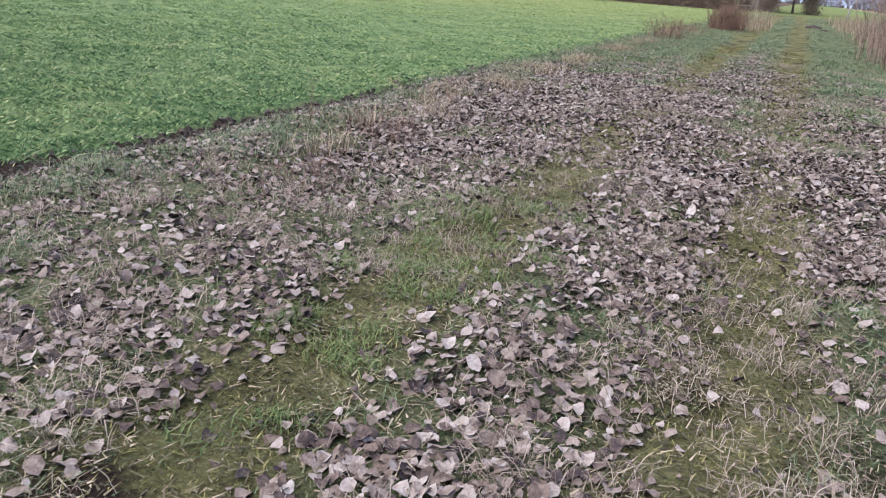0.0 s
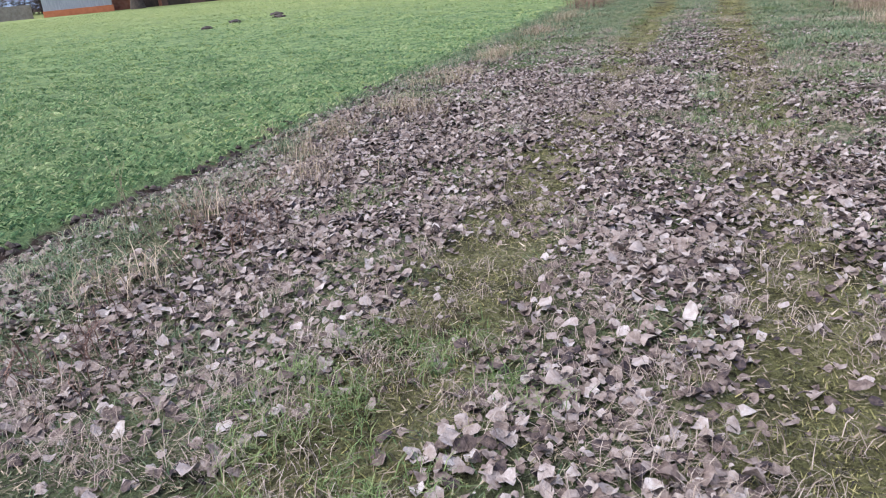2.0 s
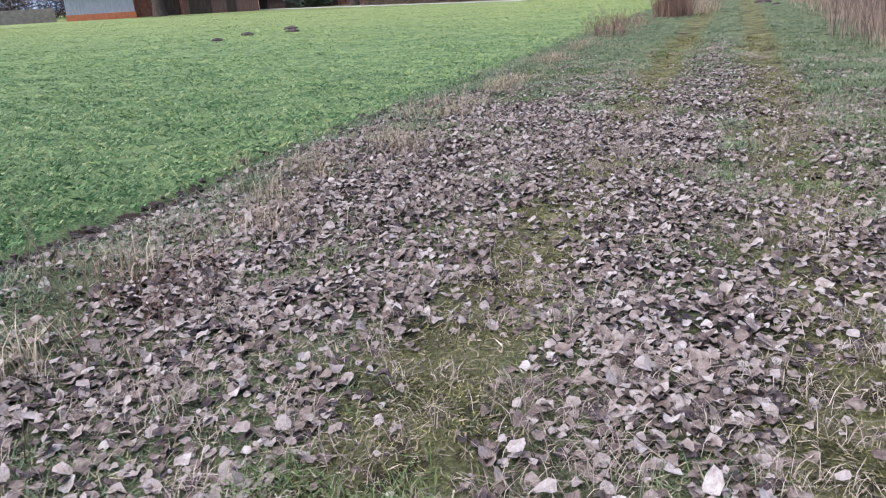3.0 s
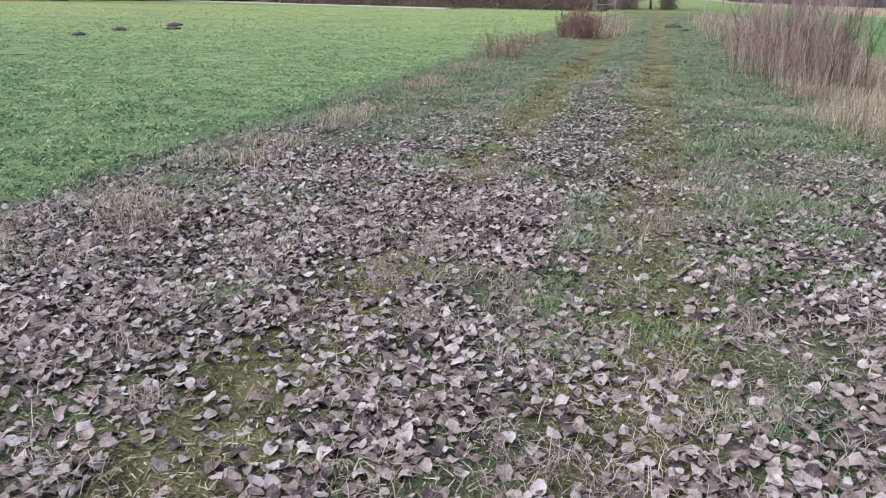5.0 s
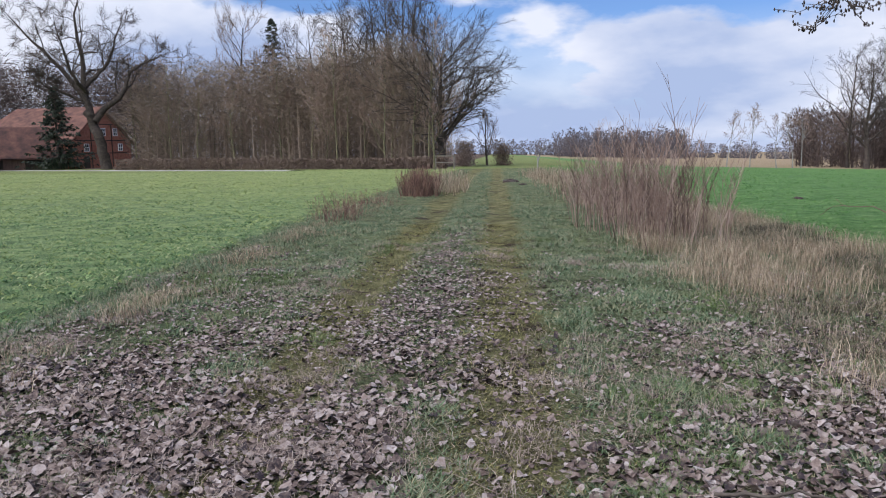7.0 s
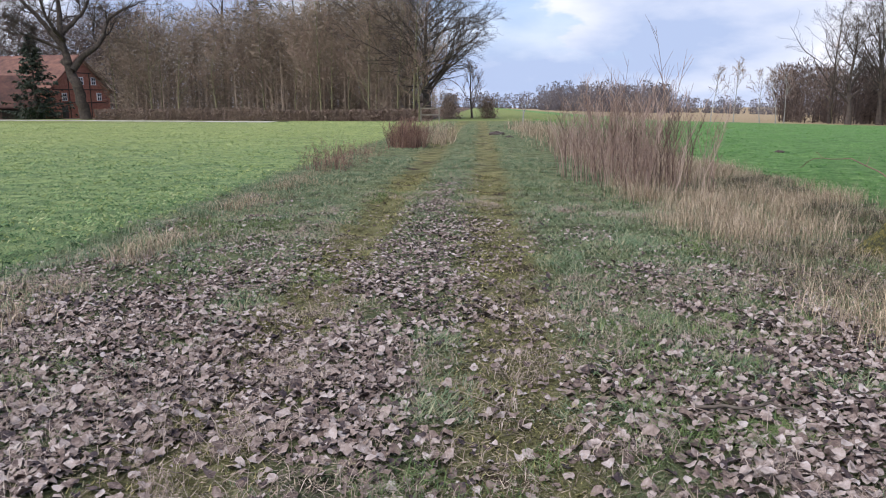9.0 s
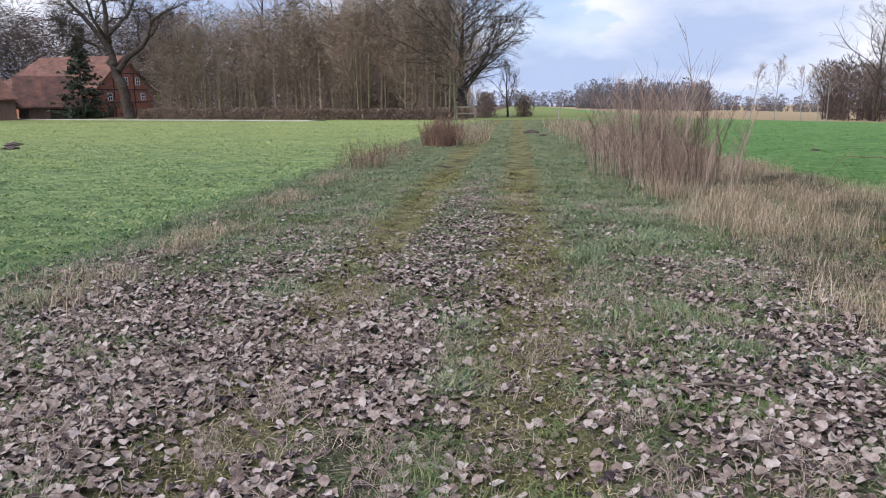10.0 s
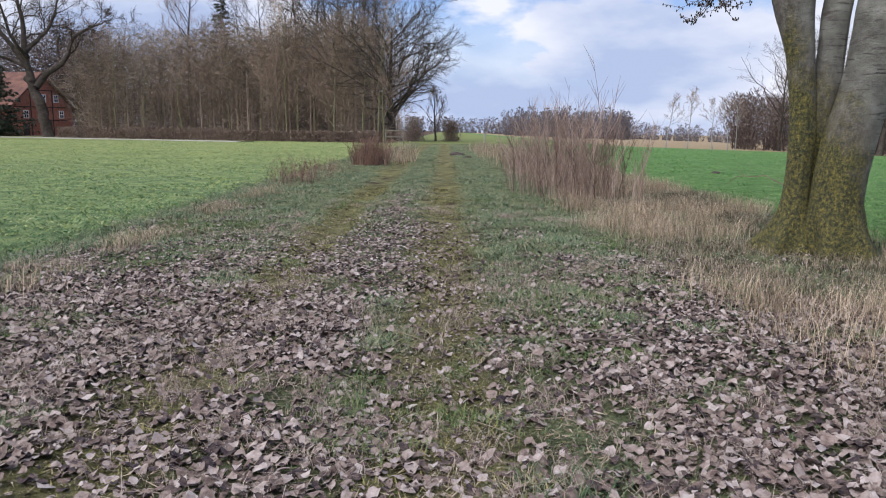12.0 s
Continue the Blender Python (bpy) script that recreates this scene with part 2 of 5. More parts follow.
def poplar_bark():
    """Pale grey bark with dark cross-wise lenticels, and yellow-green moss low down."""
    m = bpy.data.materials.new("poplar_bark")
    m.use_nodes = True
    t = m.node_tree
    b = t.nodes["Principled BSDF"]
    L, N = t.links.new, t.nodes.new

    def noise_at(scale, stretch, detail=8, rough=0.6):
        mp, n = N("ShaderNodeMapping"), N("ShaderNodeTexNoise")
        mp.inputs["Scale"].default_value = stretch
        L(co.outputs["Object"], mp.inputs[0])
        L(mp.outputs[0], n.inputs["Vector"])
        n.inputs["Scale"].default_value, n.inputs["Detail"].default_value, n.inputs["Roughness"].default_value = scale, detail, rough
        return n.outputs["Fac"]

    def ramp(src, *stops):
        r = N("ShaderNodeValToRGB")
        e = r.color_ramp.elements
        while len(e) < len(stops):
            e.new(0.5)
        for k, (p, c) in enumerate(stops):
            e[k].position, e[k].color = p, (*c, 1)
        L(src, r.inputs[0])
        return r.outputs[0]

    def mix(f, a, c):
        x = N("ShaderNodeMixRGB")
        L(f, x.inputs[0]), L(a, x.inputs[1]), L(c, x.inputs[2])
        return x.outputs[0]

    co = N("ShaderNodeTexCoord")
    pale = ramp(noise_at(3.0, (1, 1, 1.5), 9, 0.6), (0.30, (0.060, 0.058, 0.047)), (0.48, (0.125, 0.122, 0.103)), (0.68, (0.215, 0.21, 0.185)))
    dark = ramp(noise_at(5, (1, 1, 1)), (0.3, (0.025, 0.022, 0.02)), (0.8, (0.12, 0.10, 0.09)))
    lent = ramp(noise_at(3.2, (1, 1, 8), 8, 0.66), (0.55, (0, 0, 0)), (0.62, (1, 1, 1)))
    base = mix(lent, pale, dark)
    sep = N("ShaderNodeSeparateXYZ")
    L(co.outputs["Object"], sep.inputs[0])
    # moss climbs higher on the shaded stem
    lean = N("ShaderNodeMath")
    lean.operation = "MULTIPLY_ADD"
    lean.inputs[1].default_value = 1.9
    L(sep.outputs[0], lean.inputs[0]), L(sep.outputs[2], lean.inputs[2])
    # rough dark foot of the trunk, then moss over it, both ragged
    def low(top, spread, scale):
        a = N("ShaderNodeMath")
        a.operation = "MULTIPLY_ADD"
        a.inputs[1].default_value, a.inputs[2].default_value = -1 / spread, top / spread
        L(lean.outputs[0], a.inputs[0])
        c = N("ShaderNodeMath")
        c.operation = "MULTIPLY_ADD"
        c.inputs[1].default_value = 3.2
        L(noise_at(scale, (1, 1, 0.7)), c.inputs[0])
        d = N("ShaderNodeMath")
        d.operation = "ADD"
        d.inputs[1].default_value = -1.6
        L(a.outputs[0], d.inputs[0])
        L(d.outputs[0], c.inputs[2])
        c.use_clamp = True
        return c.outputs[0]
    rough_c = ramp(noise_at(14, (1, 1, 0.6), 9, 0.72), (0.35, (0.035, 0.03, 0.026)), (0.6, (0.17, 0.15, 0.13)), (0.8, (0.30, 0.28, 0.25)))
    moss_c = ramp(noise_at(30, (1, 1, 0.8), 10, 0.82), (0.40, (0.010, 0.012, 0.006)), (0.47, (0.037, 0.039, 0.012)), (0.54, (0.095, 0.083, 0.018)), (0.64, (0.23, 0.18, 0.036)))
    base = mix(low(2.1, 0.6, 3.5), base, rough_c)
    base = mix(low(1.95, 0.75, 2.8), base, moss_c)
    L(base, b.inputs["Base Color"])
    b.inputs["Roughness"].default_value = 0.85
    bp = N("ShaderNodeBump")
    bp.inputs["Strength"].default_value, bp.inputs["Distance"].default_value = 0.9, 0.04
    L(noise_at(26, (1, 1, 1.2), 10, 0.7), bp.inputs["Height"])
    L(bp.outputs[0], b.inputs["Normal"])
    return m


M_POPLAR = poplar_bark()


def ground_material():
    """Soil, worn grass, crop soil, meadow and woodland floor, parted by wandering edges."""
    m = bpy.data.materials.new("ground")
    m.use_nodes = True
    t = m.node_tree
    b = t.nodes["Principled BSDF"]
    L, N = t.links.new, t.nodes.new
    co = N("ShaderNodeTexCoord")
    sep = N("ShaderNodeSeparateXYZ")
    L(co.outputs["Object"], sep.inputs[0])
    X, Y = sep.outputs[0], sep.outputs[1]

    def nz(scale, detail=8, rough=0.62):
        n = N("ShaderNodeTexNoise")
        n.inputs["Scale"].default_value, n.inputs["Detail"].default_value, n.inputs["Roughness"].default_value = scale, detail, rough
        L(co.outputs["Object"], n.inputs["Vector"])
        return n.outputs["Fac"]

    def mth(op, a, c, clamp=False):
        x = N("ShaderNodeMath")
        x.operation, x.use_clamp = op, clamp
        for k, v in enumerate((a, c)):
            if isinstance(v, (int, float)):
                x.inputs[k].default_value = v
            else:
                L(v, x.inputs[k])
        return x.outputs[0]

    def ramp(src, *stops):
        r = N("ShaderNodeValToRGB")
        e = r.color_ramp.elements
        while len(e) < len(stops):
            e.new(0.5)
        for k, (p, c) in enumerate(stops):
            e[k].position, e[k].color = p, (*c, 1)
        L(src, r.inputs[0])
        return r.outputs[0]

    def mix(f, a, c):
        x = N("ShaderNodeMixRGB")
        L(f, x.inputs[0]), L(a, x.inputs[1]), L(c, x.inputs[2])
        return x.outputs[0]

    fine, mid, big = nz(46, 10, 0.78), nz(3.0), nz(0.35)
    blend = mth("ADD", mth("MULTIPLY", fine, 0.6), mth("MULTIPLY", mid, 0.4))
    verge = ramp(blend, (0.41, (0.024, 0.024, 0.017)), (0.47, (0.085, 0.098, 0.055)), (0.53, (0.135, 0.165, 0.085)), (0.60, (0.25, 0.235, 0.15)))
    track = ramp(blend, (0.41, (0.03, 0.027, 0.017)), (0.47, (0.108, 0.104, 0.05)), (0.53, (0.172, 0.168, 0.08)), (0.60, (0.26, 0.24, 0.135)))
    crop = ramp(blend, (0.40, (0.045, 0.068, 0.036)), (0.47, (0.125, 0.192, 0.09)), (0.53, (0.20, 0.275, 0.125)), (0.62, (0.30, 0.345, 0.165)))
    lush = ramp(blend, (0.40, (0.032, 0.066, 0.024)), (0.47, (0.080, 0.165, 0.056)), (0.53, (0.122, 0.225, 0.08)), (0.62, (0.20, 0.275, 0.12)))
    # crop ground far off, its pale grazing-view sheen put into the colour
    crop_far_sheen = ramp(blend, (0.40, (0.07, 0.088, 0.04)), (0.47, (0.168, 0.215, 0.09)), (0.53, (0.238, 0.285, 0.118)), (0.62, (0.33, 0.35, 0.155)))
    soil = ramp(blend, (0.36, (0.02, 0.014, 0.013)), (0.64, (0.075, 0.052, 0.045)))
    wood = ramp(blend, (0.36, (0.05, 0.036, 0.028)), (0.64, (0.14, 0.10, 0.08)))
    meadow = ramp(blend, (0.36, (0.10, 0.14, 0.05)), (0.64, (0.22, 0.24, 0.10)))
    reed = ramp(blend, (0.36, (0.19, 0.145, 0.09)), (0.64, (0.34, 0.265, 0.18)))
    wob = mth("MULTIPLY", mth("SUBTRACT", mid, 0.5), 1.2)
    xw = mth("ADD", X, wob)

    def above(v, edge, soft):
        return mth("MULTIPLY", mth("SUBTRACT", v, edge - soft / 2), 1 / soft, True)

    def band(v, c, half, soft):
        return mth("SUBTRACT", 1.0, mth("MULTIPLY", mth("SUBTRACT", mth("ABSOLUTE", mth("SUBTRACT", v, c), 0), half), 1 / soft, True), True)

    xd = mth("ADD", X, mth("MULTIPLY", mth("SUBTRACT", mid, 0.5), 0.7))
    col = verge
    col = mix(band(xd, 0.0, 0.24, 0.3), col, track)
    col = mix(band(xd, -1.5, 0.24, 0.3), col, track)
    mud = mth("MULTIPLY", mth("MAXIMUM", band(xd, 0.0, 0.15, 0.3), band(xd, -1.55, 0.15, 0.3)), above(nz(1.3), 0.60, 0.06))
    col = mix(mud, col, soil)
    # the crop's edge draws in as the track goes on
    edge = mth("ADD", mth("ADD", X, mth("MULTIPLY", Y, -0.028)), mth("MULTIPLY", mth("SUBTRACT", mid, 0.5), 0.9))
    left = mth("SUBTRACT", 1.0, above(edge, -4.92, 0.1))
    col = mix(mth("MULTIPLY", band(edge, -4.72, 0.17, 0.1), mth("MULTIPLY", above(nz(0.9), 0.42, 0.1), mth("SUBTRACT", 1.0, above(Y, 9.5, 4)))), col, soil)
    col = mix(left, col, mix(above(mth("ADD", Y, mth("MULTIPLY", big, 14)), 36, 22), crop, crop_far_sheen))
    right = above(xw, 5.3, 0.3)
    col = mix(right, col, lush)
    far = above(mth("ADD", Y, wob), 70, 2)
    centre = mth("MULTIPLY", far, mth("SUBTRACT", 1.0, above(X, 12, 1)))
    col = mix(centre, col, meadow)
    col = mix(mth("MULTIPLY", above(Y, 88, 1), above(X, 19, 3)), col, reed)
    # woodland floor beyond the slanting hedge line
    slant = mth("ADD", Y, mth("MULTIPLY", X, 0.63))
    col = mix(mth("MULTIPLY", above(slant, 66, 1.5), mth("SUBTRACT", 1.0, above(X, -4.5, 1))), col, wood)
    big_shift = ramp(big, (0.3, (0.85, 0.86, 0.86)), (0.7, (1.12, 1.1, 1.0)))
    x = N("ShaderNodeMixRGB")
    x.blend_type, x.inputs[0].default_value = "MULTIPLY", 1.0
    L(col, x.inputs[1]), L(big_shift, x.inputs[2])
    L(x.outputs[0], b.inputs["Base Color"])
    b.inputs["Roughness"].default_value = 0.9
    b.inputs["Specular IOR Level"].default_value = 0.08
    bp = N("ShaderNodeBump")
    bp.inputs["Strength"].default_value, bp.inputs["Distance"].default_value = 1.0, 0.06
    L(nz(30, 9, 0.8), bp.inputs["Height"])
    L(bp.outputs[0], b.inputs["Normal"])
    return m


M_GROUND = ground_material()


# ---- shape helpers ----
def clamp01(v):
    return np.clip(v, 0.0, 1.0)


def vnoise(x, y, scale, seed):
    """Smooth value noise, 0 to 1."""
    g = np.random.default_rng(seed).random((64, 64))
    u, v = np.asarray(x) * scale + 300.3, np.asarray(y) * scale + 300.7
    i, j = np.floor(u).astype(int), np.floor(v).astype(int)
    fu, fv = u - i, v - j
    fu, fv = fu * fu * (3 - 2 * fu), fv * fv * (3 - 2 * fv)
    i0, j0, i1, j1 = i % 64, j % 64, (i + 1) % 64, (j + 1) % 64
    return (g[i0, j0] * (1 - fu) + g[i1, j0] * fu) * (1 - fv) + (g[i0, j1] * (1 - fu) + g[i1, j1] * fu) * fv


def terrain(x, y):
    """The lie of the land: level along the path, ruts pressed in, falling gently away far off."""
    x, y = np.asarray(x, float), np.asarray(y, float)
    z = -0.0122 * np.maximum(0, y - 35)
    z = z - 0.029 * (np.clip(x, 6, 300) - 6) * clamp01((y - 25) / 35)
    near = clamp01((60 - np.hypot(x, y - 10)) / 20)
    rut = np.exp(-((x - 0.0) / 0.22) ** 2) + np.exp(-((x + 1.5) / 0.22) ** 2)
    z = z + near * (-0.035 * rut + 0.05 * (vnoise(x, y, 0.9, 3) - 0.5) + 0.03 * (vnoise(x, y, 3.1, 4) - 0.5))
    edge = x - 0.028 * y
    z = z - near * 0.05 * np.exp(-((edge + 4.78) / 0.15) ** 2)
    return z


def mesh_of(name, verts, quads=None, tris=None, material=None, smooth=False):
    me = bpy.data.meshes.new(name)
    verts = np.asarray(verts, np.float32).reshape(-1, 3)
    q = np.zeros((0, 4), np.int32) if quads is None else np.asarray(quads, np.int32).reshape(-1, 4)
    t3 = np.zeros((0, 3), np.int32) if tris is None else np.asarray(tris, np.int32).reshape(-1, 3)
    me.vertices.add(len(verts))
    me.vertices.foreach_set("co", verts.ravel())
    loops = np.concatenate([q.ravel(), t3.ravel()])
    me.loops.add(len(loops))
    me.loops.foreach_set("vertex_index", loops)
    starts = np.concatenate([np.arange(len(q)) * 4, len(q) * 4 + np.arange(len(t3)) * 3]).astype(np.int32)
    me.polygons.add(len(starts))
    me.polygons.foreach_set("loop_start", starts)
    me.polygons.foreach_set("use_smooth", np.full(len(starts), smooth))
    me.update(calc_edges=True)
    me.validate()
    if material:
        me.materials.append(material)
    return me


def put(name, me, parent=None, label=""):
    ob = new(name, me)
    if parent:
        ob.parent = parent
    return tagged(ob, label)


def part(name, bm, material, parent, label=""):
    me = bpy.data.meshes.new(name)
    bm.to_mesh(me)
    bm.free()
    me.materials.append(material)
    return put(name, me, parent, label)


def box(bm, size, at=(0, 0, 0), turn=(0, 0, 0), bevel=0.0):
    got = bmesh.ops.create_cube(bm, size=1.0, matrix=pose(*at, *turn) @ Matrix.Diagonal((*size, 1)))
    if bevel:
        es = list({e for v in got["verts"] for e in v.link_edges})
        bmesh.ops.bevel(bm, geom=es, offset=bevel, segments=2, affect="EDGES")
    return bm


class Tubes:
    """Collects tapering tubes into one mesh."""

    def __init__(self):
        self.v, self.q, self.n = [], [], 0

    def add(self, pts, radii, sides):
        pts, radii = np.asarray(pts, float), np.asarray(radii, float)
        k = len(pts)
        tan = np.gradient(pts, axis=0)
        tan /= np.linalg.norm(tan, axis=1)[:, None] + 1e-9
        ref = np.array([0.31, 0.87, 0.38]) if abs(tan[0, 2]) > 0.8 else np.array([0, 0, 1.0])
        a = np.cross(tan, ref)
        a /= np.linalg.norm(a, axis=1)[:, None] + 1e-9
        c = np.cross(tan, a)
        ang = np.arange(sides) * 2 * np.pi / sides
        ring = a[:, None] * np.cos(ang)[None, :, None] + c[:, None] * np.sin(ang)[None, :, None]
        self.v.append((pts[:, None] + ring * radii[:, None, None]).reshape(-1, 3))
        i, j = np.meshgrid(np.arange(k - 1), np.arange(sides), indexing="ij")
        j2 = (j + 1) % sides
        self.q.append(np.stack([i * sides + j, i * sides + j2, (i + 1) * sides + j2, (i + 1) * sides + j], -1).reshape(-1, 4) + self.n)
        self.n += k * sides

    def mesh(self, name, material, smooth=True):
        return mesh_of(name, np.concatenate(self.v), np.concatenate(self.q), None, material, smooth)


def grow_tree(seed, height, r0, fork=0.3, spread=0.9, limbs=9, branches=6, twigs=6, upright=0.25, wiggle=0.16, leader=1.0, twig_len=0.13, twig_r=0.012, droop=0.0, limb_len=0.0, limb_r=1.0, wide=1.0, stems=()):
    """A bare tree: trunk and limbs in one mesh, branches and twigs in another."""
    g = random.Random(seed)
    trunk, crown = Tubes(), Tubes()

    def path(p, d, length, n, wig, lift):
        pts, d = [Vector(p)], Vector(d).normalized()
        for _ in range(n):
            d = (d + Vector((g.gauss(0, wig), g.gauss(0, wig), g.gauss(0, wig) + lift))).normalized()
            pts.append(pts[-1] + d * length / n)
        return pts

    def side(d, angle):
        d = d.normalized()
        o = d.orthogonal().normalized()
        o.rotate(Matrix.Rotation(g.uniform(0, 6.283), 3, d))
        return (d * math.cos(angle) + o * math.sin(angle)).normalized()

    def at(pts, u):
        f = u * (len(pts) - 1)
        i = min(int(f), len(pts) - 2)
        return pts[i].lerp(pts[i + 1], f - i), (pts[i + 1] - pts[i]).normalized()

    def clothe(limb, ln, rl):
        for b in range(branches):
            ub = 0.2 + 0.78 * (b + g.random()) / branches
            p, d = at(limb, ub)
            lb = ln * (1.05 - 0.6 * ub) * g.uniform(0.35, 0.6)
            br = path(p, side(d, g.uniform(0.45, 0.95)), lb, 4, wiggle, upright * 0.4 - droop)
            rb = max(rl * (1 - 0.8 * ub) * 0.55, twig_r * 1.4)
            crown.add(br, [rb * (1 - 0.75 * i / 4) for i in range(5)], 3)
            for t in range(twigs):
                ut = 0.15 + 0.85 * (t + g.random()) / twigs
                p, d = at(br, min(ut, 0.999))
                lt = height * twig_len * g.uniform(0.5, 1.1) * (1.1 - 0.5 * ut)
                tw = path(p, side(d, g.uniform(0.35, 0.9)), lt, 2, wiggle * 1.2, upright * 0.5 - droop * 2)
                crown.add(tw, [twig_r, twig_r * 0.75, twig_r * 0.35], 3)

    # great limbs of a known sweep, in place of a straight leader
    for pts, r1, r2 in stems:
        pts = [Vector(p) for p in pts]
        bent = [at(pts, i / 11)[0] + Vector((g.gauss(0, 0.10), g.gauss(0, 0.25), g.gauss(0, 0.10))) * (0.3 + i / 11) for i in range(12)]
        trunk.add(bent, [r1 + (r2 - r1) * i / 11 for i in range(12)], 8)
        ln = sum((pts[i + 1] - pts[i]).length for i in range(len(pts) - 1))
        for j in range(limbs if r2 < 0.1 else 0):
            u = 0.35 + 0.63 * (j + g.random()) / limbs
            p, d = at(bent, u)
            lb = ln * g.uniform(0.22, 0.42) * (1.25 - 0.5 * u)
            limb = path(p, side(d, g.uniform(0.6, 1.2)), lb, 6, wiggle, upright * 0.35)
            rl = (r1 + (r2 - r1) * u) * g.uniform(0.35, 0.55)
            trunk.add(limb, [rl * (1 - 0.8 * i / 6) for i in range(7)], 5)
            clothe(limb, lb, rl)
    if stems:
        return trunk, crown
    main = path((0, 0, -0.2), (g.gauss(0, 0.03), g.gauss(0, 0.03), 1), height * leader, 9, wiggle * 0.35, 0.05)
    rad = [r0 * (1 - 0.9 * k / 9) * (1.35 if k == 0 else 1) for k in range(10)]
    trunk.add(main, rad, 7)
    for k in range(limbs):
        u = fork + (0.97 - fork) * (k + g.random() * 0.8) / limbs
        p, d = at(main, u)
        ln = height * (1 - u) * g.uniform(0.55, 0.85) * spread + height * 0.10
        ln = height * limb_len * g.uniform(0.7, 1.0) * (1.05 - 0.3 * u) if limb_len else ln
        dd = side(d, g.uniform(0.6, 1.1) * (1.15 - 0.5 * u) * wide)
        limb = path(p, dd, ln, 8, wiggle, upright * 0.35)
        rl = max(r0 * (1 - 0.85 * u) * g.uniform(0.38, 0.6) * limb_r, twig_r * 2)
        trunk.add(limb, [rl * (1 - 0.82 * i / 8) for i in range(9)], 5)
        clothe(limb, ln, rl)
    return trunk, crown


def tree_thing(name, label, grown, at, bark=M_BARK, twig=M_TWIG, turn=0.0, size=1.0, group=""):
    root = new(name)
    trunk, crown = grown
    put("trunk", trunk.mesh("trunk", bark), root)
    put("crown", crown.mesh("crown", twig), root)
    root.matrix_basis = pose(at[0], at[1], float(terrain(at[0], at[1])), 0, 0, turn)
    root.scale = (size, size, size)
    return tagged(root, label, "tree", group)


def place(x, y, turn=0.0, dz=0.0):
    return pose(x, y, float(terrain(x, y)) + dz, 0, 0, turn)


def blades(x, y, height, width, lean, bend, seed, fold=0.0, z=None):
    """Many grass blades, each bent once and pointed."""
    g = np.random.default_rng(seed)
    n = len(x)
    z = terrain(x, y) - 0.01 if z is None else z
    a = g.random(n) * 2 * np.pi
    out = np.stack([np.cos(a), np.sin(a), np.zeros(n)], 1)
    sd = np.stack([-np.sin(a), np.cos(a), np.zeros(n)], 1) * (width / 2)[:, None]
    p0 = np.stack([x, y, z], 1)
    ln, bd = lean * g.uniform(0.3, 1.0, n), bend * g.uniform(0.2, 1.0, n)
    p1 = p0 + out * (height * ln * 0.5)[:, None]
    p1[:, 2] += height * 0.55
    p2 = p0 + out * (height * (ln + bd))[:, None]
    p2[:, 2] += height * np.clip(1.0 - 0.45 * bd, 0.2, 1)
    v = np.stack([p0 - sd, p0 + sd, p1 + sd * 0.8, p1 - sd * 0.8, p2], 1).reshape(-1, 3)
    o = np.arange(n)[:, None] * 5
    return v, o + np.array([[0, 1, 2, 3]]), o + np.array([[3, 2, 4]])


def stuff(name, vqt, material, label, category, smooth=False):
    ob = put(name, mesh_of(name, vqt[0], vqt[1], vqt[2], material, smooth))
    return tagged(ob, label, category, "", "stuff")


# ---- ground ----
gx = np.unique(np.concatenate([np.arange(-7, 7.01, 0.13), np.arange(-60, 60, 2.0), np.arange(-300, 300, 20.0), np.linspace(-3000, 3000, 25)]).round(3))
gy = np.unique(np.concatenate([np.arange(-2, 20.01, 0.13), np.arange(-40, 100, 2.0), np.arange(-300, 500, 20.0), np.linspace(-800, 3200, 21)]).round(3))
GX, GY = np.meshgrid(gx, gy, indexing="ij")
gi, gj = np.meshgrid(np.arange(len(gx) - 1), np.arange(len(gy) - 1), indexing="ij")
gq = np.stack([gi * len(gy) + gj, (gi + 1) * len(gy) + gj, (gi + 1) * len(gy) + gj + 1, gi * len(gy) + gj + 1], -1).reshape(-1, 4)
ground = put("ground", mesh_of("ground", np.stack([GX, GY, terrain(GX, GY)], -1).reshape(-1, 3), gq, None, M_GROUND, True))
tagged(ground, "damp farm track of worn grass and soil between green fields", "ground", "", "structure")


def edge_left(y):
    return -4.92 + 0.028 * y


# ---- trees ----
G_WOOD = [
    grow_tree(11, 13, 0.10, 0.10, 0.55, 15, 6, 7, 0.30, 0.16, twig_len=0.085, twig_r=0.011),
    grow_tree(12, 12, 0.09, 0.08, 0.60, 15, 6, 7, 0.34, 0.17, twig_len=0.085, twig_r=0.011),
    grow_tree(13, 14, 0.11, 0.12, 0.50, 15, 6, 7, 0.28, 0.15, twig_len=0.08, twig_r=0.011),
]
G_TALL = [
    grow_tree(21, 20, 0.24, 0.30, 1.0, 17, 8, 7, 0.10, 0.20, twig_len=0.06, twig_r=0.013),
    grow_tree(22, 19, 0.22, 0.26, 1.05, 17, 8, 7, 0.12, 0.21, twig_len=0.06, twig_r=0.013),
]


def bearing(deg, dist):
    return (-0.16 + dist * math.sin(radians(deg)), 6.1 + dist * math.cos(radians(deg)))


first = {}


def wood_tree(kind, variants, label, deg, dist, turn, size, bark):
    k = (kind, int(turn) % len(variants))
    x, y = bearing(deg, dist)
    if k not in first:
        first[k] = tree_thing(kind, label, variants[k[1]], (x, y), bark, M_OAK if kind == "tall_tree" else M_TWIG, turn, size, "trees of the wood")
    else:
        m = place(x, y, turn)
        c = copy_thing(first[k], m)
        c.scale = (size, size, size * (0.9 + 0.2 * ((turn * 7) % 10) / 10))


